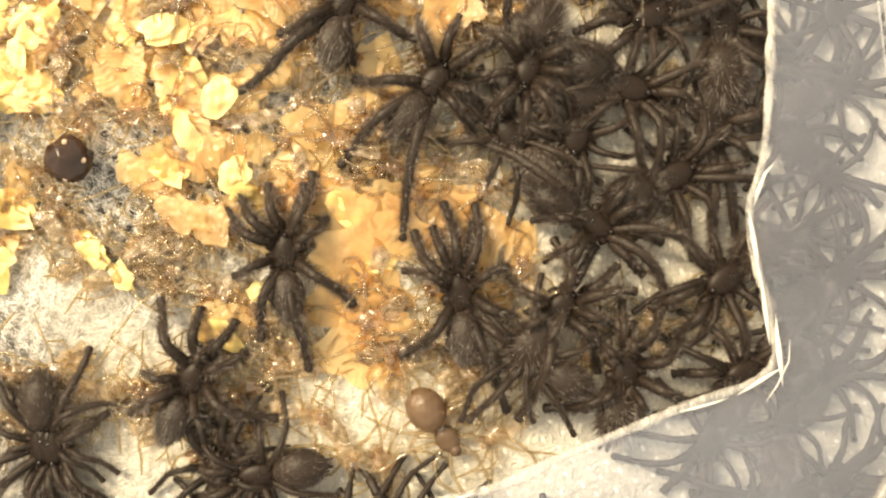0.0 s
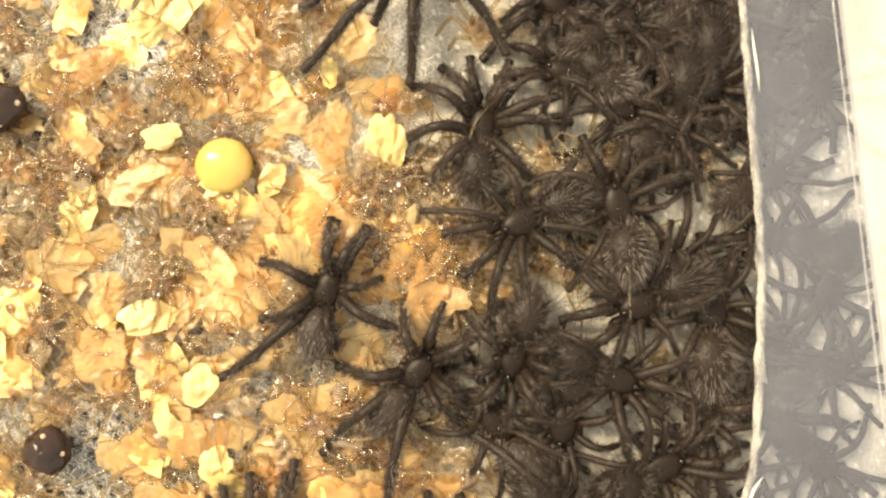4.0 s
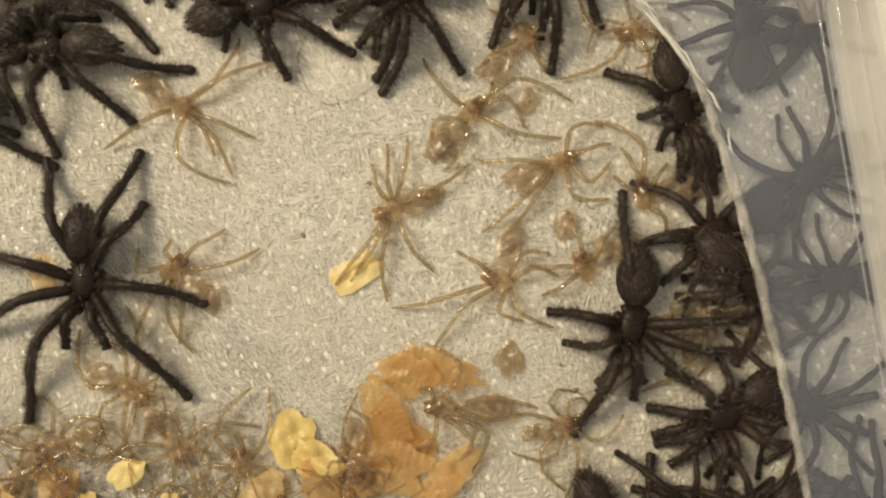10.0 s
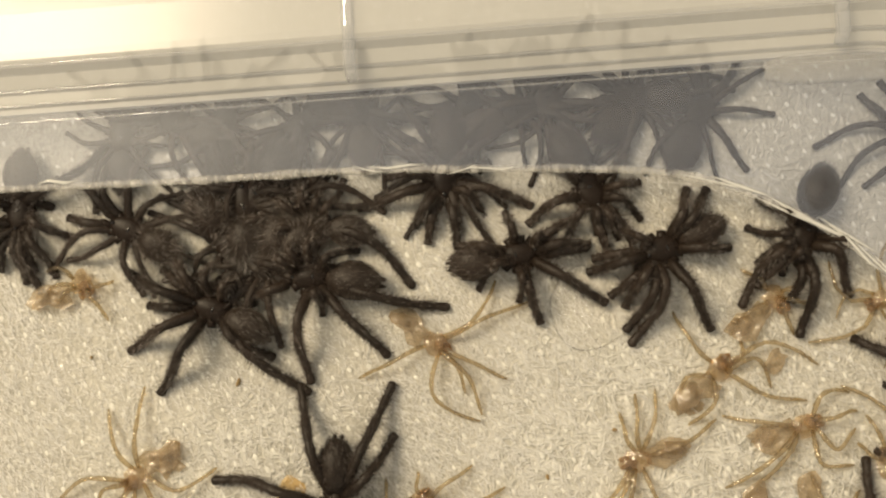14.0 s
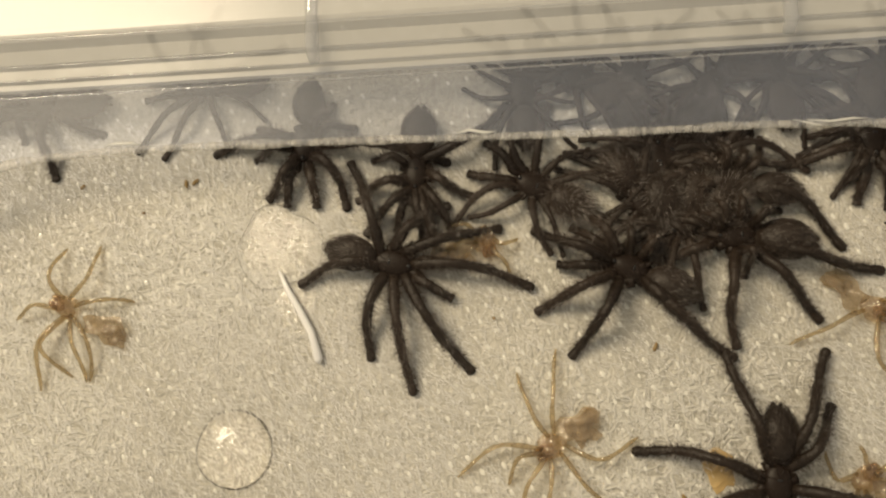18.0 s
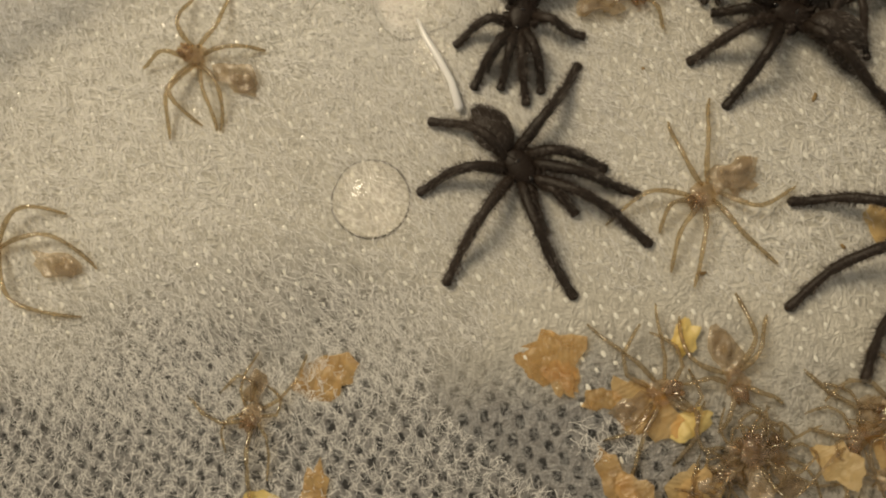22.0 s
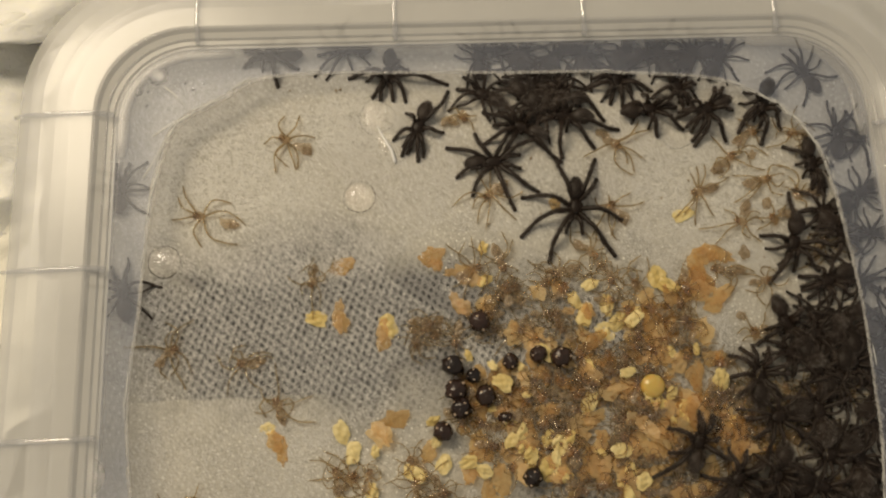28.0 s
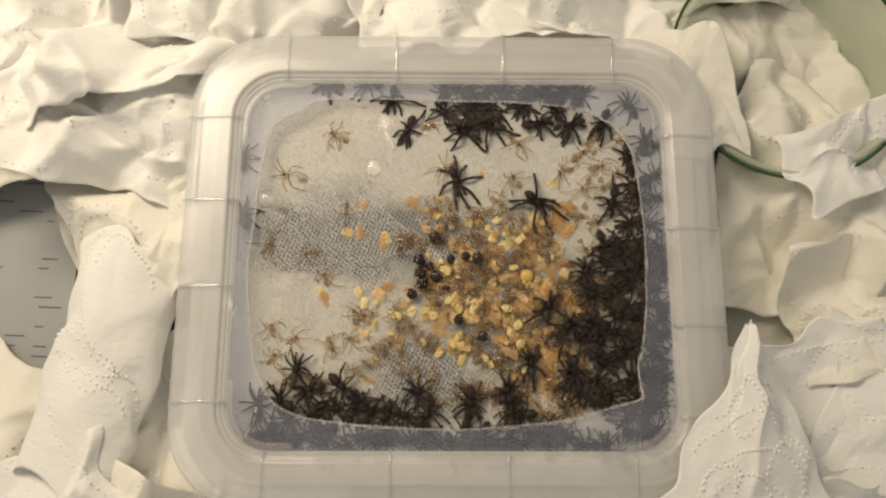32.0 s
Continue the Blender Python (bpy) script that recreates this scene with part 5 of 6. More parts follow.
# ---- a brown, pale spiderling between the black ones ----
def pale_one(x, y, heading):
    root = new("spiderling")
    spread(root, x, y, cloth_z(x, y) + 0.2, heading, s=0.85)
    tagged(root, "brown newly moulted spiderling with a shiny round abdomen", "spider", "spiderlings in the tub")
    s = Shape()
    s.ball((0, 0, 0.9), (1.3, 1.0, 0.6), 7, 12)
    s.ball((1.1, 0, 1.0), (0.6, 0.55, 0.4), 5, 9)
    child("cephalothorax", s.mesh("pale_cephalothorax", [BROWN]), root)
    s = Shape()
    s.ball((-3.0, 0, 1.4), (1.9, 1.6, 1.35), 10, 16)
    child("abdomen", s.mesh("pale_abdomen", [BROWN]), root)
    for side in (-1, 1):
        for k, a in enumerate((30, 65, 110, 150)):
            child("leg", SHED_LEGS[(2 * k + (side > 0)) % 8], root, 0.9 * math.cos(radians(30 + 36 * k)), side * 0.8 * math.sin(radians(30 + 36 * k)), 0.7, side * a)


pale_one(35.5, -48.2, 300)

# ---- water ----
def droplet(x, y, radius, high, z=0.0, seed=0.0, wobble=0.05, label="clear round water drop standing on the cloth"):
    rows, cols, verts, faces = 14, 40, [], []
    for i in range(rows + 1):
        d = math.sin(0.5 * math.pi * i / rows)
        zz = high * max(0.0, 1 - d * d) ** 0.5
        for j in range(cols):
            q = 2 * math.pi * j / cols
            e = radius * (1 + wobble * noise.noise(Vector((math.cos(q) * 1.2, math.sin(q) * 1.2, seed)))) * d
            verts.append((e * math.cos(q), e * math.sin(q), zz))
    for i in range(rows):
        for j in range(cols):
            a, b = i * cols + j, i * cols + (j + 1) % cols
            faces.append((a, a + cols, b + cols, b))
    faces.append(tuple(rows * cols + j for j in reversed(range(cols))))
    ob = new("water_drop", mesh_of("water_drop", verts, faces, [WATER if high > 0.62 else PUDDLE]))
    spread(ob, x, y, cloth_z(x, y) - 0.22 + z)
    ob.visible_shadow = False
    tagged(ob, label, "water drop", "water drops")
    # An added ring draws the drop's dark outline in colour.
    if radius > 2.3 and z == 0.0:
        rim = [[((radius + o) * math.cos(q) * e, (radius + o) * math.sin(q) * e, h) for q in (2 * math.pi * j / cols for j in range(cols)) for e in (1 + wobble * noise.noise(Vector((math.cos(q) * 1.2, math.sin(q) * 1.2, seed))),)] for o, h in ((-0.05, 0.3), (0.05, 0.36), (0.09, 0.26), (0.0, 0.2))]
        child("drop_outline", ring_mesh("drop_outline", rim, [DARK_OUTLINE if high > 0.9 else FAINT_OUTLINE], True), ob, label="added ring that paints the drop's dark outline")
    return ob


droplet(-21.7, 25.2, 2.7, 1.9, seed=1)
droplet(-19.7, 31.1, 0.42, 0.3, seed=2)
droplet(-54.3, 15.2, 2.7, 1.6, seed=3)
droplet(-11.1, -35.9, 2.7, 1.8, seed=4, wobble=0.12)
droplet(-5.6, -40.7, 2.2, 0.7, seed=5, wobble=0.3)
droplet(-20.5, -42.3, 2.0, 0.6, seed=6, wobble=0.3)
droplet(52.3, -38.2, 2.4, 0.8, seed=18, wobble=0.2)
droplet(48.9, 7.2, 2.9, 0.5, seed=7, wobble=0.22)
droplet(34.0, 34.8, 3.0, 0.5, seed=8, wobble=0.15)
droplet(-18.4, 39.4, 3.1, 0.55, seed=9, wobble=0.2, label="flat clear puddle on the cloth")
droplet(-17.2, 35.0, 2.2, 0.36, seed=19, wobble=0.3, label="flat clear puddle on the cloth")
droplet(-36.5, 33.8, 0.35, 0.3, seed=10)
droplet(-42.5, 34.4, 0.30, 0.25, seed=11)
droplet(7.2, 36.4, 0.5, 0.4, seed=14)
# The highlight along the puddle's edge, built as a glossy white strip.
tail = Shape()
tail.tube([(-18.3, 37.7, 0.25), (-17.7, 36.3, 0.3), (-16.8, 34.7, 0.32), (-16.0, 33.1, 0.32), (-15.5, 31.2, 0.28), (-15.5, 30.9, 0.26)], [0.10, 0.22, 0.26, 0.27, 0.33, 0.10], 10, 0, 0.8)
tagged(new("puddle_glint", tail.mesh("puddle_glint", [GLINT])), "short bright white strip standing for the highlight on the puddle's edge", "thread")
for x, y, radius, seed in ((-54.8, 46.5, 1.75, 12), (-58.1, 43.6, 0.8, 13), (-49.0, 43.9, 0.34, 21), (-50.4, 45.1, 0.28, 22), (-56.5, 43.7, 0.25, 23), (-56.6, 41.2, 0.3, 24), (-47.2, 44.9, 0.22, 25), (-53.0, 40.4, 0.2, 26), (-63.0, -18.4, 3.0, 15), (-53, -48, 0.9, 16), (-57, -44.5, 0.7, 17)):
    over = 4.7 - 0.0349 * y - 0.0157 * x + (0.1 if radius < 2.5 else 0.15)
    droplet(x, y, radius, radius * (0.33 if radius < 2.5 else 0.12), over - cloth_z(x, y) + 0.22, seed, 0.1, "clear water drop lying on the frosted lid")

# ---- crumbs ----
CRUMBS = []
for k in range(3):
    s = Shape()
    s.ball((0, 0, 0.18), (0.34 + 0.1 * k, 0.24, 0.2), 5, 7, 0, 0.5, k)
    CRUMBS.append(s.mesh("crumb", [CRUMB]))
for k, (x, y) in enumerate(((-28.6, 42.6), (-33.4, 44.9), (-25.3, 44.6), (46.4, 12.0), (47.1, 10.2), (8, 31), (-3, 33.5), (35, 26), (-24.6, 44.7), (-20, 47), (9, 21), (0, 19.5), (-10, 15), (30, 23))):
    crumb = new("crumb", CRUMBS[k % 3])
    spread(crumb, x, y, cloth_z(x, y) + 0.02, 50 * k, s=0.42 + 0.12 * (k % 3))
    tagged(crumb, "tiny brown crumb on the damp cloth", "crumb", "crumbs")


# ---- round the tub: table, printed sheet, bowl and crumpled paper towels ----
table = Shape()
table.v += [(x, y, z) for z in (-82, -52) for x, y in ((-620, -450), (620, -450), (620, 450), (-620, 450))]
table.f += [(3, 2, 1, 0), (4, 5, 6, 7), (0, 1, 5, 4), (1, 2, 6, 5), (2, 3, 7, 6), (3, 0, 4, 7)]
table.m += [0] * 6
tagged(new("ground", table.mesh("ground", [TABLE], False)), "dark brown table top", "table", kind="structure")


def build_sheet():
    sheet = new("printed_sheet")
    sheet.matrix_basis = pose(-0.185, 0.0, -0.048, 0, 0, -2)
    tagged(sheet, "grey printed sheet with rows of small print", "paper")
    s = Shape()
    s.v += [(x, y, z) for z in (0, 0.6) for x, y in ((-75, -95), (52, -95), (52, 95), (-75, 95))]
    s.f += [(3, 2, 1, 0), (4, 5, 6, 7), (0, 1, 5, 4), (1, 2, 6, 5), (2, 3, 7, 6), (3, 0, 4, 7)]
    s.m += [0] * 6
    child("page", s.mesh("page", [PRINT], False), sheet)
    r = random.Random(4)
    for row in range(52):
        for col in range(11):
            if r.random() < 0.52:
                continue
            w, x, y = r.uniform(2.5, 9), -72 + col * 11 + r.uniform(0, 2.5), 90 - row * 3.5
            bar = Shape()
            bar.v += [(x, y, 0.7), (x + w, y, 0.7), (x + w, y + 0.5, 0.7), (x, y + 0.5, 0.7)]
            bar.f.append((0, 1, 2, 3))
            bar.m.append(0)
            child("print_bar", bar.mesh("print_bar", [INK], False), sheet)
    s = Shape()
    s.tube([(54, -96, 1), (54, 96, 1)], [1.6, 1.6], 6)
    child("edge_strip", s.mesh("edge_strip", [DEAD]), sheet, label="dark edge strip")


build_sheet()


def towel(cx, cy, z, w, h, turn, amp, seed, rows=(), mat=None, lean=(0, 0), label="crumpled white embossed paper towel beside the tub", fine=1.0, curl=0.0, peak=0.0):
    """A crumpled sheet w by h millimetres. rows: embossed dotted lines, each (u, v, radius, from, to) in degrees."""
    n = 58
    rr = random.Random(seed * 11 + 1)
    creases = [(rr.uniform(0, 6.283), (0.012, 0.02)[k] * fine * rr.uniform(0.85, 1.2), rr.random(), k) for k in range(2)]
    facets = [[[rr.uniform(-1, 1) for _ in range(32)] for _ in range(32)] for _ in range(3)]

    def at(u, v):
        x, y = (u - 0.5) * w, (v - 0.5) * h
        q = Vector((x * 0.05 * fine, y * 0.05 * fine, seed * 3.7))
        fold = 0.0
        for a, f, p, k in creases:
            bent = (x * math.cos(a) + y * math.sin(a)) * f + p + 0.6 * noise.noise(Vector((x * 0.012, y * 0.012, k * 5 + seed)))
            fold += (4 * abs(bent % 1 - 0.5) - 1) * (0.6, 0.4)[k]
        # Flat facets that meet in sharp creases, at three sizes.
        for (cell, h0, turn_by), grid in zip(((30.0, 1.1, 0.5), (14.0, 0.55, 1.4), (6.5, 0.20, 2.3)), facets):
            c0, s0 = math.cos(turn_by + seed), math.sin(turn_by + seed)
            gx = (x * c0 - y * s0) / cell + 0.45 * noise.noise(Vector((x / cell * 0.8, y / cell * 0.8, seed + cell))) + 16
            gy = (x * s0 + y * c0) / cell + 0.45 * noise.noise(Vector((x / cell * 0.8, y / cell * 0.8, seed - cell))) + 16
            i0, j0 = int(gx), int(gy)
            fx, fy = gx - i0, gy - j0
            hh = [grid[(i0 + di) % 32][(j0 + dj) % 32] for di, dj in ((0, 0), (1, 0), (0, 1), (1, 1))]
            if (i0 + j0) % 2:
                z3 = hh[0] + (hh[1] - hh[0]) * fx + (hh[2] - hh[0]) * fy if fx + fy < 1 else hh[3] + (hh[2] - hh[3]) * (1 - fx) + (hh[1] - hh[3]) * (1 - fy)
            else:
                z3 = hh[0] + (hh[1] - hh[0]) * fx + (hh[3] - hh[1]) * fy if fx > fy else hh[0] + (hh[3] - hh[2]) * fx + (hh[2] - hh[0]) * fy
            fold += h0 * z3
        zz = amp * 1.15 * fold + lean[0] * x + lean[1] * y - curl * (2 * u - 1) ** 2
        if peak:
            # Folded to a tent that narrows to its tip.
            x, zz = x * (1.0 - 0.95 * v), zz + peak * (1 - abs(2 * u - 1)) * (0.6 + 0.4 * v)
        dx = (0.03 if peak else 0.12) * w * noise.noise(Vector((u * 2.3, v * 2.3, seed))) + 3 * noise.noise(q * 1.7)
        dy = (0.03 if peak else 0.12) * h * noise.noise(Vector((u * 2.3, v * 2.3, seed + 50))) + 3 * noise.noise(q * 1.7 + Vector((9, 0, 0)))
        return Vector((x + dx, y + dy, zz))
    verts = [tuple(at(i / n, j / n)) for j in range(n + 1) for i in range(n + 1)]
    top = len(verts)
    verts += [(x, y, z0 - 0.35) for x, y, z0 in verts]
    faces = []
    for j in range(n):
        for i in range(n):
            a = j * (n + 1) + i
            f = (a, a + 1, a + n + 2, a + n + 1)
            faces += [f, tuple(k + top for k in reversed(f))]
    rim = [i for i in range(n + 1)] + [(j + 1) * (n + 1) - 1 for j in range(1, n + 1)] + [n * (n + 1) + i for i in reversed(range(n))] + [j * (n + 1) for j in reversed(range(1, n))]
    faces += [(b, a, a + top, b + top) for a, b in zip(rim, rim[1:] + rim[:1])]
    ob = new("paper_towel", mesh_of("paper_towel", verts, faces, [mat or TISSUE]))
    spread(ob, cx, cy, z, turn)
    tagged(ob, label, "paper towel", "paper towels round the tub")
    s = Shape()
    for u0, v0, radius, a0, a1 in rows:
        steps = max(2, int(abs(radians(a1 - a0)) * radius / 1.9))
        for k in range(steps + 1):
            a = radians(a0 + (a1 - a0) * k / steps)
            u, v = u0 + radius * math.cos(a) / w, v0 + radius * math.sin(a) / h
            if not (0.02 < u < 0.98 and 0.02 < v < 0.98):
                continue
            p, nx, ny = at(u, v), at(u + 0.01, v) - at(u, v), at(u, v + 0.01) - at(u, v)
            up = nx.cross(ny).normalized()
            e1 = nx.normalized()
            e2 = up.cross(e1)
            base = len(s.v)
            s.v.append(tuple(p + up * 0.75))
            s.v += [tuple(p + e1 * (0.55 * math.cos(q)) + e2 * (0.55 * math.sin(q)) - up * 0.05) for q in (0, 1.05, 2.09, 3.14, 4.19, 5.24)]
            s.f += [(base, base + 1 + k2, base + 1 + (k2 + 1) % 6) for k2 in range(6)]
            s.m += [0] * 6
    if s.v:
        em = new("embossing", s.mesh("embossing", [mat or TISSUE]))
        em.parent = ob
        tagged(em, "rows of raised embossed dots", kind="stuff")
    return ob


ARCS = ((0.3, 0.3, 12, 0, 300), (0.3, 0.3, 22, 20, 250), (0.7, 0.6, 14, -60, 200), (0.7, 0.6, 24, -80, 160), (0.35, 0.8, 16, 150, 420))
FAN = ((0.35, 0.15, 30, 20, 160), (0.35, 0.15, 42, 20, 160), (0.35, 0.15, 55, 25, 155), (0.35, 0.15, 68, 30, 150), (0.8, 0.5, 20, 0, 300))
# Label of the towels that carry their shade in the colour.
SHADED = "crumpled paper towel beside the tub, coloured darker for shade"
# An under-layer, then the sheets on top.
towel(-150, 95, -27, 150, 130, 10, 9, 1, ARCS, mat=TISSUE_SHADE, label=SHADED)
towel(150, 60, -34, 170, 190, -8, 9, 2, ARCS, mat=TISSUE_SHADE, label=SHADED)
towel(0, 125, -26, 260, 90, 4, 9, 3, ARCS, mat=TISSUE_SHADE, label=SHADED)
towel(140, -80, -34, 170, 130, 12, 9, 4, ARCS, mat=TISSUE_SHADE, label=SHADED)
towel(-110, -95, -34, 130, 110, -12, 9, 5, ARCS, mat=TISSUE_SHADE, label=SHADED)
towel(0, -125, -34, 260, 80, 0, 8, 26, ARCS, mat=TISSUE_SHADE, label=SHADED)
towel(-95, 60, -40, 110, 120, 30, 4, 41, (), mat=TISSUE_SHADE, label=SHADED)
towel(-70, 105, -38, 150, 90, -6, 4, 42, (), mat=TISSUE_SHADE, label=SHADED)
towel(105, -5, -40, 90, 150, 8, 4, 43, (), mat=TISSUE_SHADE, label=SHADED)
towel(-122, 78, -6, 88, 62, 12, 11, 6, ARCS, label="bright white crumpled paper towel with folded edges")
towel(-112, 46, -12, 74, 48, -14, 10, 7, ARCS)
towel(-104, 16, -24, 46, 62, 24, 9, 8, ARCS, mat=TISSUE_SHADE, label=SHADED)
towel(-108, -34, -12, 36, 80, -14, 1.2, 9, ((0.4, 0.5, 9, 0, 360), (0.5, 0.85, 10, 0, 200), (0.5, 0.85, 15, 0, 200), (0.3, 0.2, 20, 30, 150), (0.3, 0.2, 27, 30, 150), (0.6, 0.3, 14, 60, 260)), curl=9, label="folded white embossed paper towel standing in a loop")
towel(-92, -52, -22, 36, 56, 10, 8, 10, ((0.5, 0.4, 10, 0, 300), (0.5, 0.4, 16, 30, 280)))
towel(-124, -84, -20, 58, 44, 20, 6, 11, ARCS)
towel(-86, -92, -20, 44, 40, -20, 7, 12, ARCS, mat=TISSUE_SHADE, label=SHADED)
towel(-62, 88, -10, 84, 40, -6, 9, 13, ARCS)
towel(12, 88, -10, 84, 40, 8, 9, 14, ARCS, label="bright white crumpled paper towel with folded edges")
towel(62, 92, -16, 60, 44, -10, 9, 15, ARCS)
towel(116, 20, -14, 54, 80, -18, 9, 16, ((0.3, 0.7, 9, 0, 330), (0.3, 0.7, 15, 30, 300), (0.6, 0.3, 12, 0, 300)), mat=TISSUE_SHADE, label=SHADED)
towel(80, 52, -3, 26, 44, 12, 4, 44, mat=TISSUE_SHADE, label=SHADED)
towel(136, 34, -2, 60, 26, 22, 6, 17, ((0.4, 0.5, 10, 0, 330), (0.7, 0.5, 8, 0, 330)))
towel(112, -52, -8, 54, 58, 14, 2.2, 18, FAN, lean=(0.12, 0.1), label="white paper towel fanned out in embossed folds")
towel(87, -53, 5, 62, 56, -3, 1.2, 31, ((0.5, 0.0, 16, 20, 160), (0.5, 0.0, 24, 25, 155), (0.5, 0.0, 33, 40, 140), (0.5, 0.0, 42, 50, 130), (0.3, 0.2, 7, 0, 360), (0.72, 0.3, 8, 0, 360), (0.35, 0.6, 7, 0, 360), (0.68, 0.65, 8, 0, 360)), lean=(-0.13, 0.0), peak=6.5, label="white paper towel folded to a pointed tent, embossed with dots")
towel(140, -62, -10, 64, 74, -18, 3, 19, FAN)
towel(132, -16, -16, 50, 44, 6, 8, 20, ARCS, mat=TISSUE_SHADE, label=SHADED)
towel(100, -86, -12, 56, 34, 4, 7, 21, FAN)


def bowl(cx, cy, z, radius):
    root = new("round_bowl")
    spread(root, cx, cy, z)
    tagged(root, "cloudy round bowl with a green rim holding paper towel", "bowl")
    circle = [2 * math.pi * k / 64 for k in range(64)]
    prof = [(radius, 0), (radius - 1, 1), (radius - 2.5, 0), (radius - 6, -22), (radius - 14, -26), (0.5, -27), (0.5, -28), (radius - 14, -27.2), (radius - 4.6, -22.4), (radius - 1.2, -1.0)]
    rings = [[(r * math.cos(q), r * math.sin(q), h) for q in circle] for r, h in prof]
    child("shell", ring_mesh("bowl_shell", rings, [BOWL], True), root)
    prof = [(radius + 0.2, 0.3), (radius + 0.9, 0.9), (radius + 1.2, 0.0), (radius + 0.6, -0.8), (radius + 0.1, -0.4)]
    rings = [[(r * math.cos(q), r * math.sin(q), h) for q in circle] for r, h in prof]
    child("rim_band", ring_mesh("rim_band", rings, [GREEN], True), root, label="thin dark green rim")


bowl(112, 62, -5, 38)
towel(112, 60, -22, 60, 58, 12, 7, 23, mat=TISSUE_SHADE, label="paper towel stuffed into the round bowl, coloured darker for shade")


# ---- what walks ----
ROAMER = [(0, -20, 47.5, -20), (15.5, -17.5, 45.5, -15), (17.5, -12.3, 41.4, -5), (18, -9.9, 37.7, -16), (18.4, -9.0, 35.4, -38), (18.7, -9.6, 32.7, -52), (19, -9.5, 30.5, -53), (19.4, -11.2, 29.2, -62), (20, -12.0, 27.9, -69),
          (20.2, -13.6, 26.2, -78), (20.6, -14.6, 23.6, -90), (21, -14.8, 22.7, -93), (21.5, -14.7, 23.4, -92), (21.8, -13.7, 24.7, -80), (22, -11.5, 26.9, -54), (22.2, -10.4, 27.7, -38), (22.6, -7.0, 29.5, -6), (23, -5.2, 30.5, 4), (24, -2.2, 31.1, 7), (25, -1.6, 30.6, 6), (26.3, -1.4, 30.5, 4), (29, 3.3, 29.6, 0),
          (30, 4.1, 27.3, -16), (30.5, 4.2, 24.6, -36), (31, 4.3, 21.9, -54), (32, 4.0, 20.5, -68)]
RESTER = [(0, 15.1, 21.8, -98), (29, 14.8, 21.7, -96), (30, 16.4, 21.5, -80), (30.5, 19.5, 20.6, -60), (31, 23.3, 19.0, -43), (31.4, 25.8, 17.0, -42), (32, 28.9, 13.9, -41)]
SPRAWLER = [(0, 41, 4, 250), (3.6, 41, 4, 250), (4.6, 33, 1, 235), (5.5, 28.0, -4.2, 202), (6, 27.9, -4.8, 198), (7, 28.0, -6.2, 203), (7.6, 29.6, -7.8, 225), (8, 29.8, -9.0, 228), (12, 33, -20, 250), (17, 38, -37, 275), (32, 38, -37, 275)]
HUDDLER = [(0, -8, 44.5, -95), (17.5, -8, 44.5, -95), (19, -8.2, 42.8, -92), (20, -8.1, 41.3, -92), (21, -9.8, 39.0, -100), (22, -11.1, 37.4, -108), (23, -11.2, 37.1, -112), (32, -11.3, 37.1, -112)]
# Each walker: its legs as built, and how they are set at certain times (azimuths from the right hind leg round to the left hind leg).
ROAMER_LEGS = ((-144, 7.1, 0.16), (-107, 7.2, 0.12), (-79, 9.4, 0.03), (-39, 9.6, 0.05), (10, 10.1, -0.06), (71, 8.4, 0), (106, 6.3, -0.08), (152, 8.7, 0.04))
ROAMER_SET = ((18, (-149, -92, -63, -41, 0, 32, 47, 131)), (19, (-158, -104, -94, -42, 22, 47, 125, 157)), (20, (-144, -107, -79, -39, 10, 71, 106, 152)), (21, (-156, -116, -82, -48, 18, 49, 110, 155)), (22, (-164, -108, -75, -8, 20, 34, 46, 103)), (24, (-162, -135, -63, -34, 29, 55, 132, 161)), (29, (-162, -130, -72, -40, 22, 55, 110, 160)), (30, (-162, -120, -82, -44, 17, 54, 96, 158)), (31, (-151, -96, -30, 9, 17, 63, 114, 165)), (32, (-146, -67, -17, 9, 24, 81, 133, 165)))
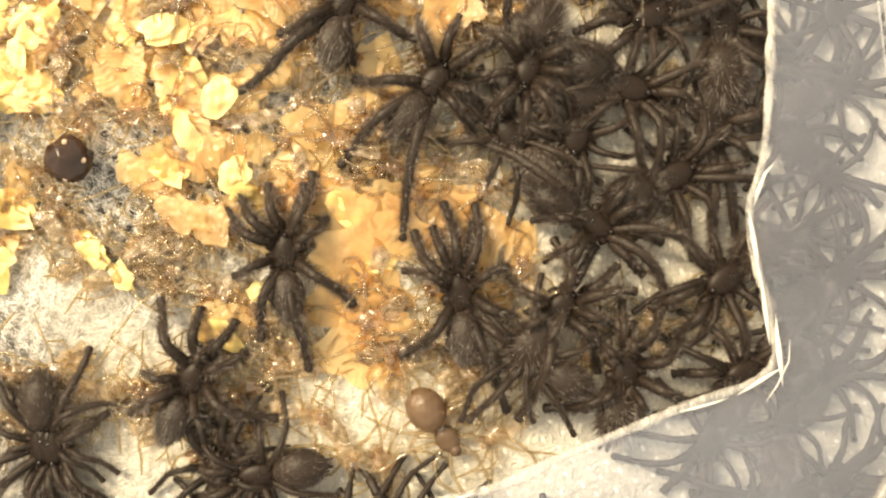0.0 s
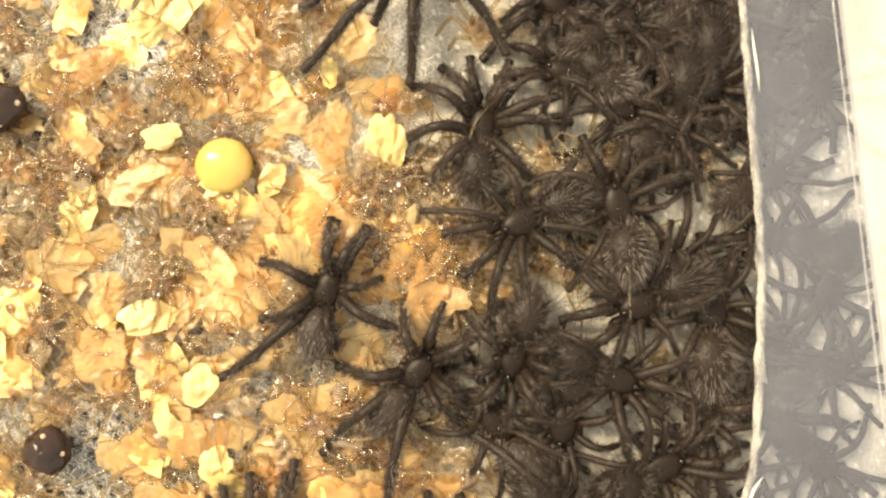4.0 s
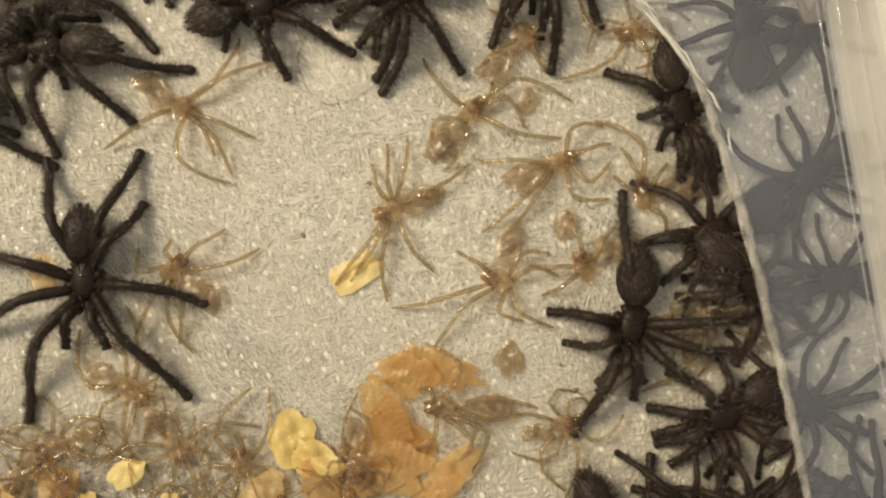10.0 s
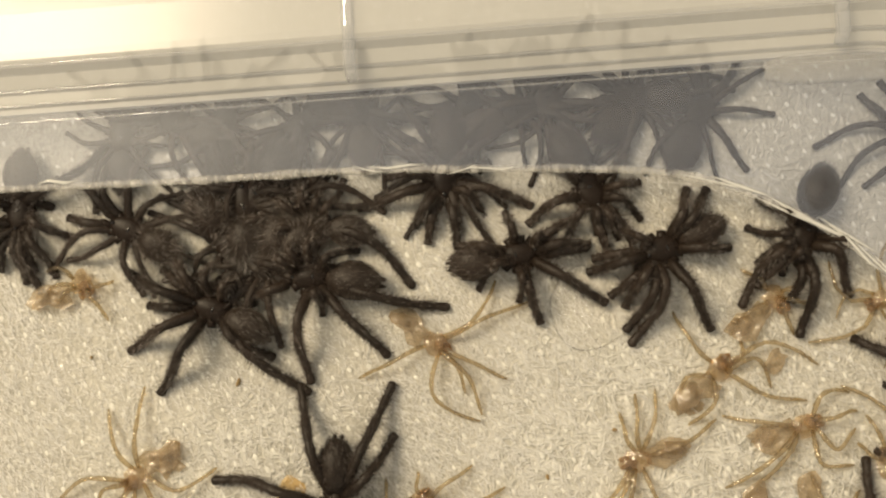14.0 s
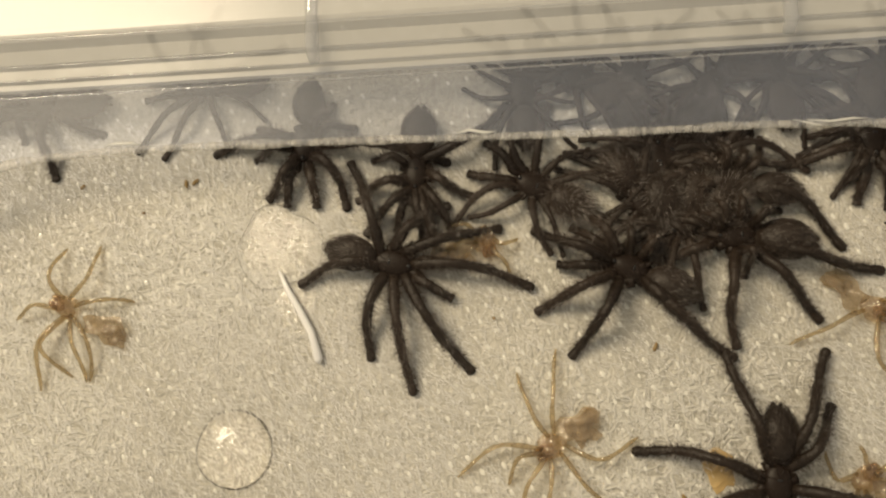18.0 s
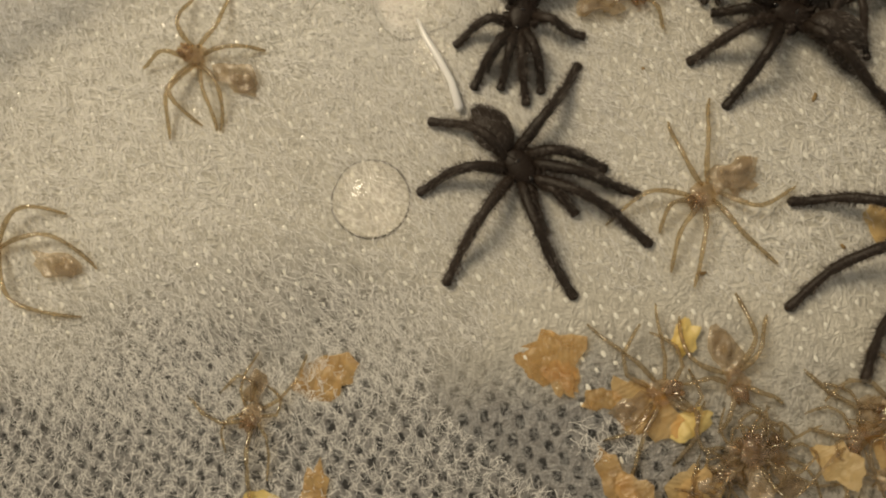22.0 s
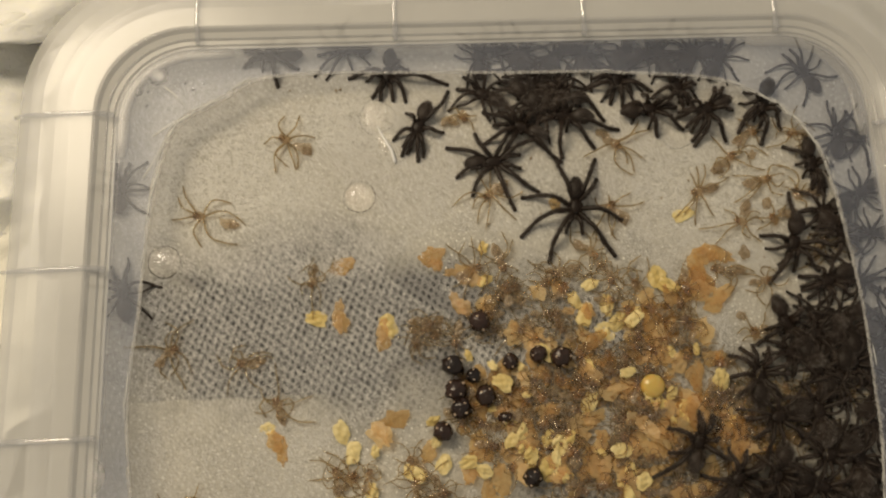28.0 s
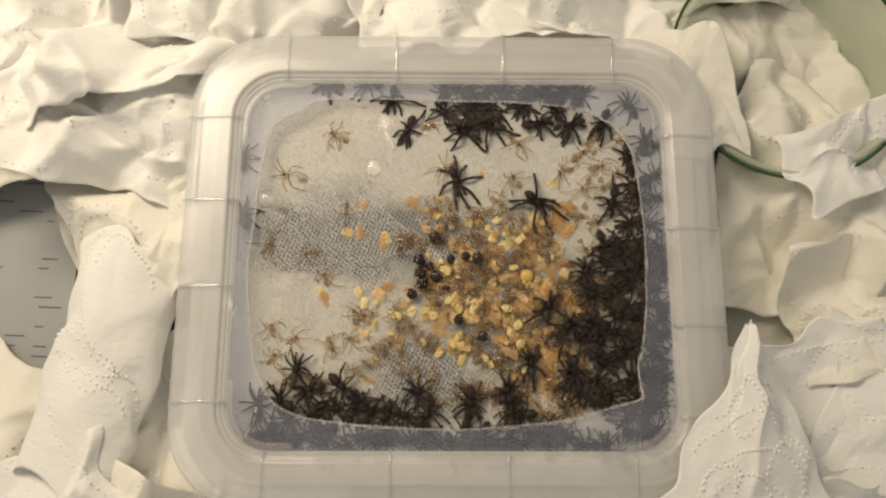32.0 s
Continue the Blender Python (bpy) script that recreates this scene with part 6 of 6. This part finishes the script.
WANDERERS = [("large black spiderling striding over the bare damp cloth", ROAMER, 1.0, 0.1, ROAMER_LEGS, ROAMER_SET),
             ("black spiderling with spread legs on the bare cloth", RESTER, 1.0, 0.1, ((-158, 9.3, -0.02), (-97, 9.4, 0.1), (-57, 10.8, 0.12), (-22, 10.8, 0.08), (42, 10.9, -0.01), (79, 8.5, -0.06), (146, 6.7, 0.05), (160, 9.8, 0)), ((29, (-158, -97, -57, -22, 42, 79, 146, 160)), (30, (-136, -90, -33, 8, 34, 66, 121, 149)), (31, (-158, -109, -81, -48, 6, 22, 78, 154)), (32, (-146, -124, -58, -21, 5, 22, 43, 131)))),
             ("black spiderling sprawled over the shed egg skins", SPRAWLER, 1.0, 1.5, ((-158, 6.5, -0.08), (-114, 5, 0), (-53, 8.6, 0.05), (-33, 10.5, 0), (19, 8.1, -0.03), (56, 8.8, -0.13), (131, 6.3, -0), (160, 8.4, 0)), ((7, (-158, -114, -53, -33, 19, 56, 131, 160)), (7.6, (-167, -92, -49, -30, 4, 24, 70, 157)))),
             ("black spiderling with its forelegs held together", HUDDLER, 0.92, 0.1, ((-121, 4, 0.16), (-42, 5.5, 0.17), (-9, 6.6, 0.03), (-2, 5.8, 0.01), (20, 6.8, 0.03), (29, 6.1, -0.08), (100, 5, 0.1), (163, 9.6, 0.11)), ((20, (-100, -70, -43, 10, 17, 33, 62, 128)), (23, (-121, -42, -9, -2, 20, 29, 100, 163))))]
WALKERS = [(*posed_spider(rows[0][1], rows[0][2], rows[0][3], legs, lift, size, label), rows, lift, sets) for label, rows, size, lift, legs, sets in WANDERERS]


def motions():
    """Keys the four spiderlings that walk, and the swing of their legs."""
    for root, legs, rows, lift, sets in WALKERS:
        walk(root, [(t, pose(x * MM, y * MM, (cloth_z(x, y) + lift) * MM, 0, 0, a)) for t, x, y, a in rows])
        ts = [r[0] for r in rows]
        for k, (leg, az) in enumerate(legs):
            base, keys, at = leg.matrix_basis.copy(), [], 0.0
            while at <= 32.0001:
                d = 0.15
                x0, y0, x1, y1 = (float(np.interp(q, ts, [r[c] for r in rows])) for q in (at - d, at + d) for c in (1, 2))
                pace = min(1.0, math.hypot(x1 - x0, y1 - y0) / 0.3 / 5.0)
                swing = 7 * pace * math.sin(2 * math.pi * 1.6 * at + math.pi * (k % 2) + 0.4 * k)
                if sets:
                    swing += float(np.interp(at, [q[0] for q in sets], [q[1][k] for q in sets])) - az
                keys.append((round(at, 3), base @ pose(0, 0, 0, 0, -4 * pace * math.cos(2 * math.pi * 1.6 * at + math.pi * (k % 2)), swing)))
                at += 0.2
            slim = [keys[0]] + [q for p, q, n in zip(keys, keys[1:], keys[2:]) if not (p[1] == q[1] == n[1])] + [keys[-1]]
            walk(leg, slim)


motions()
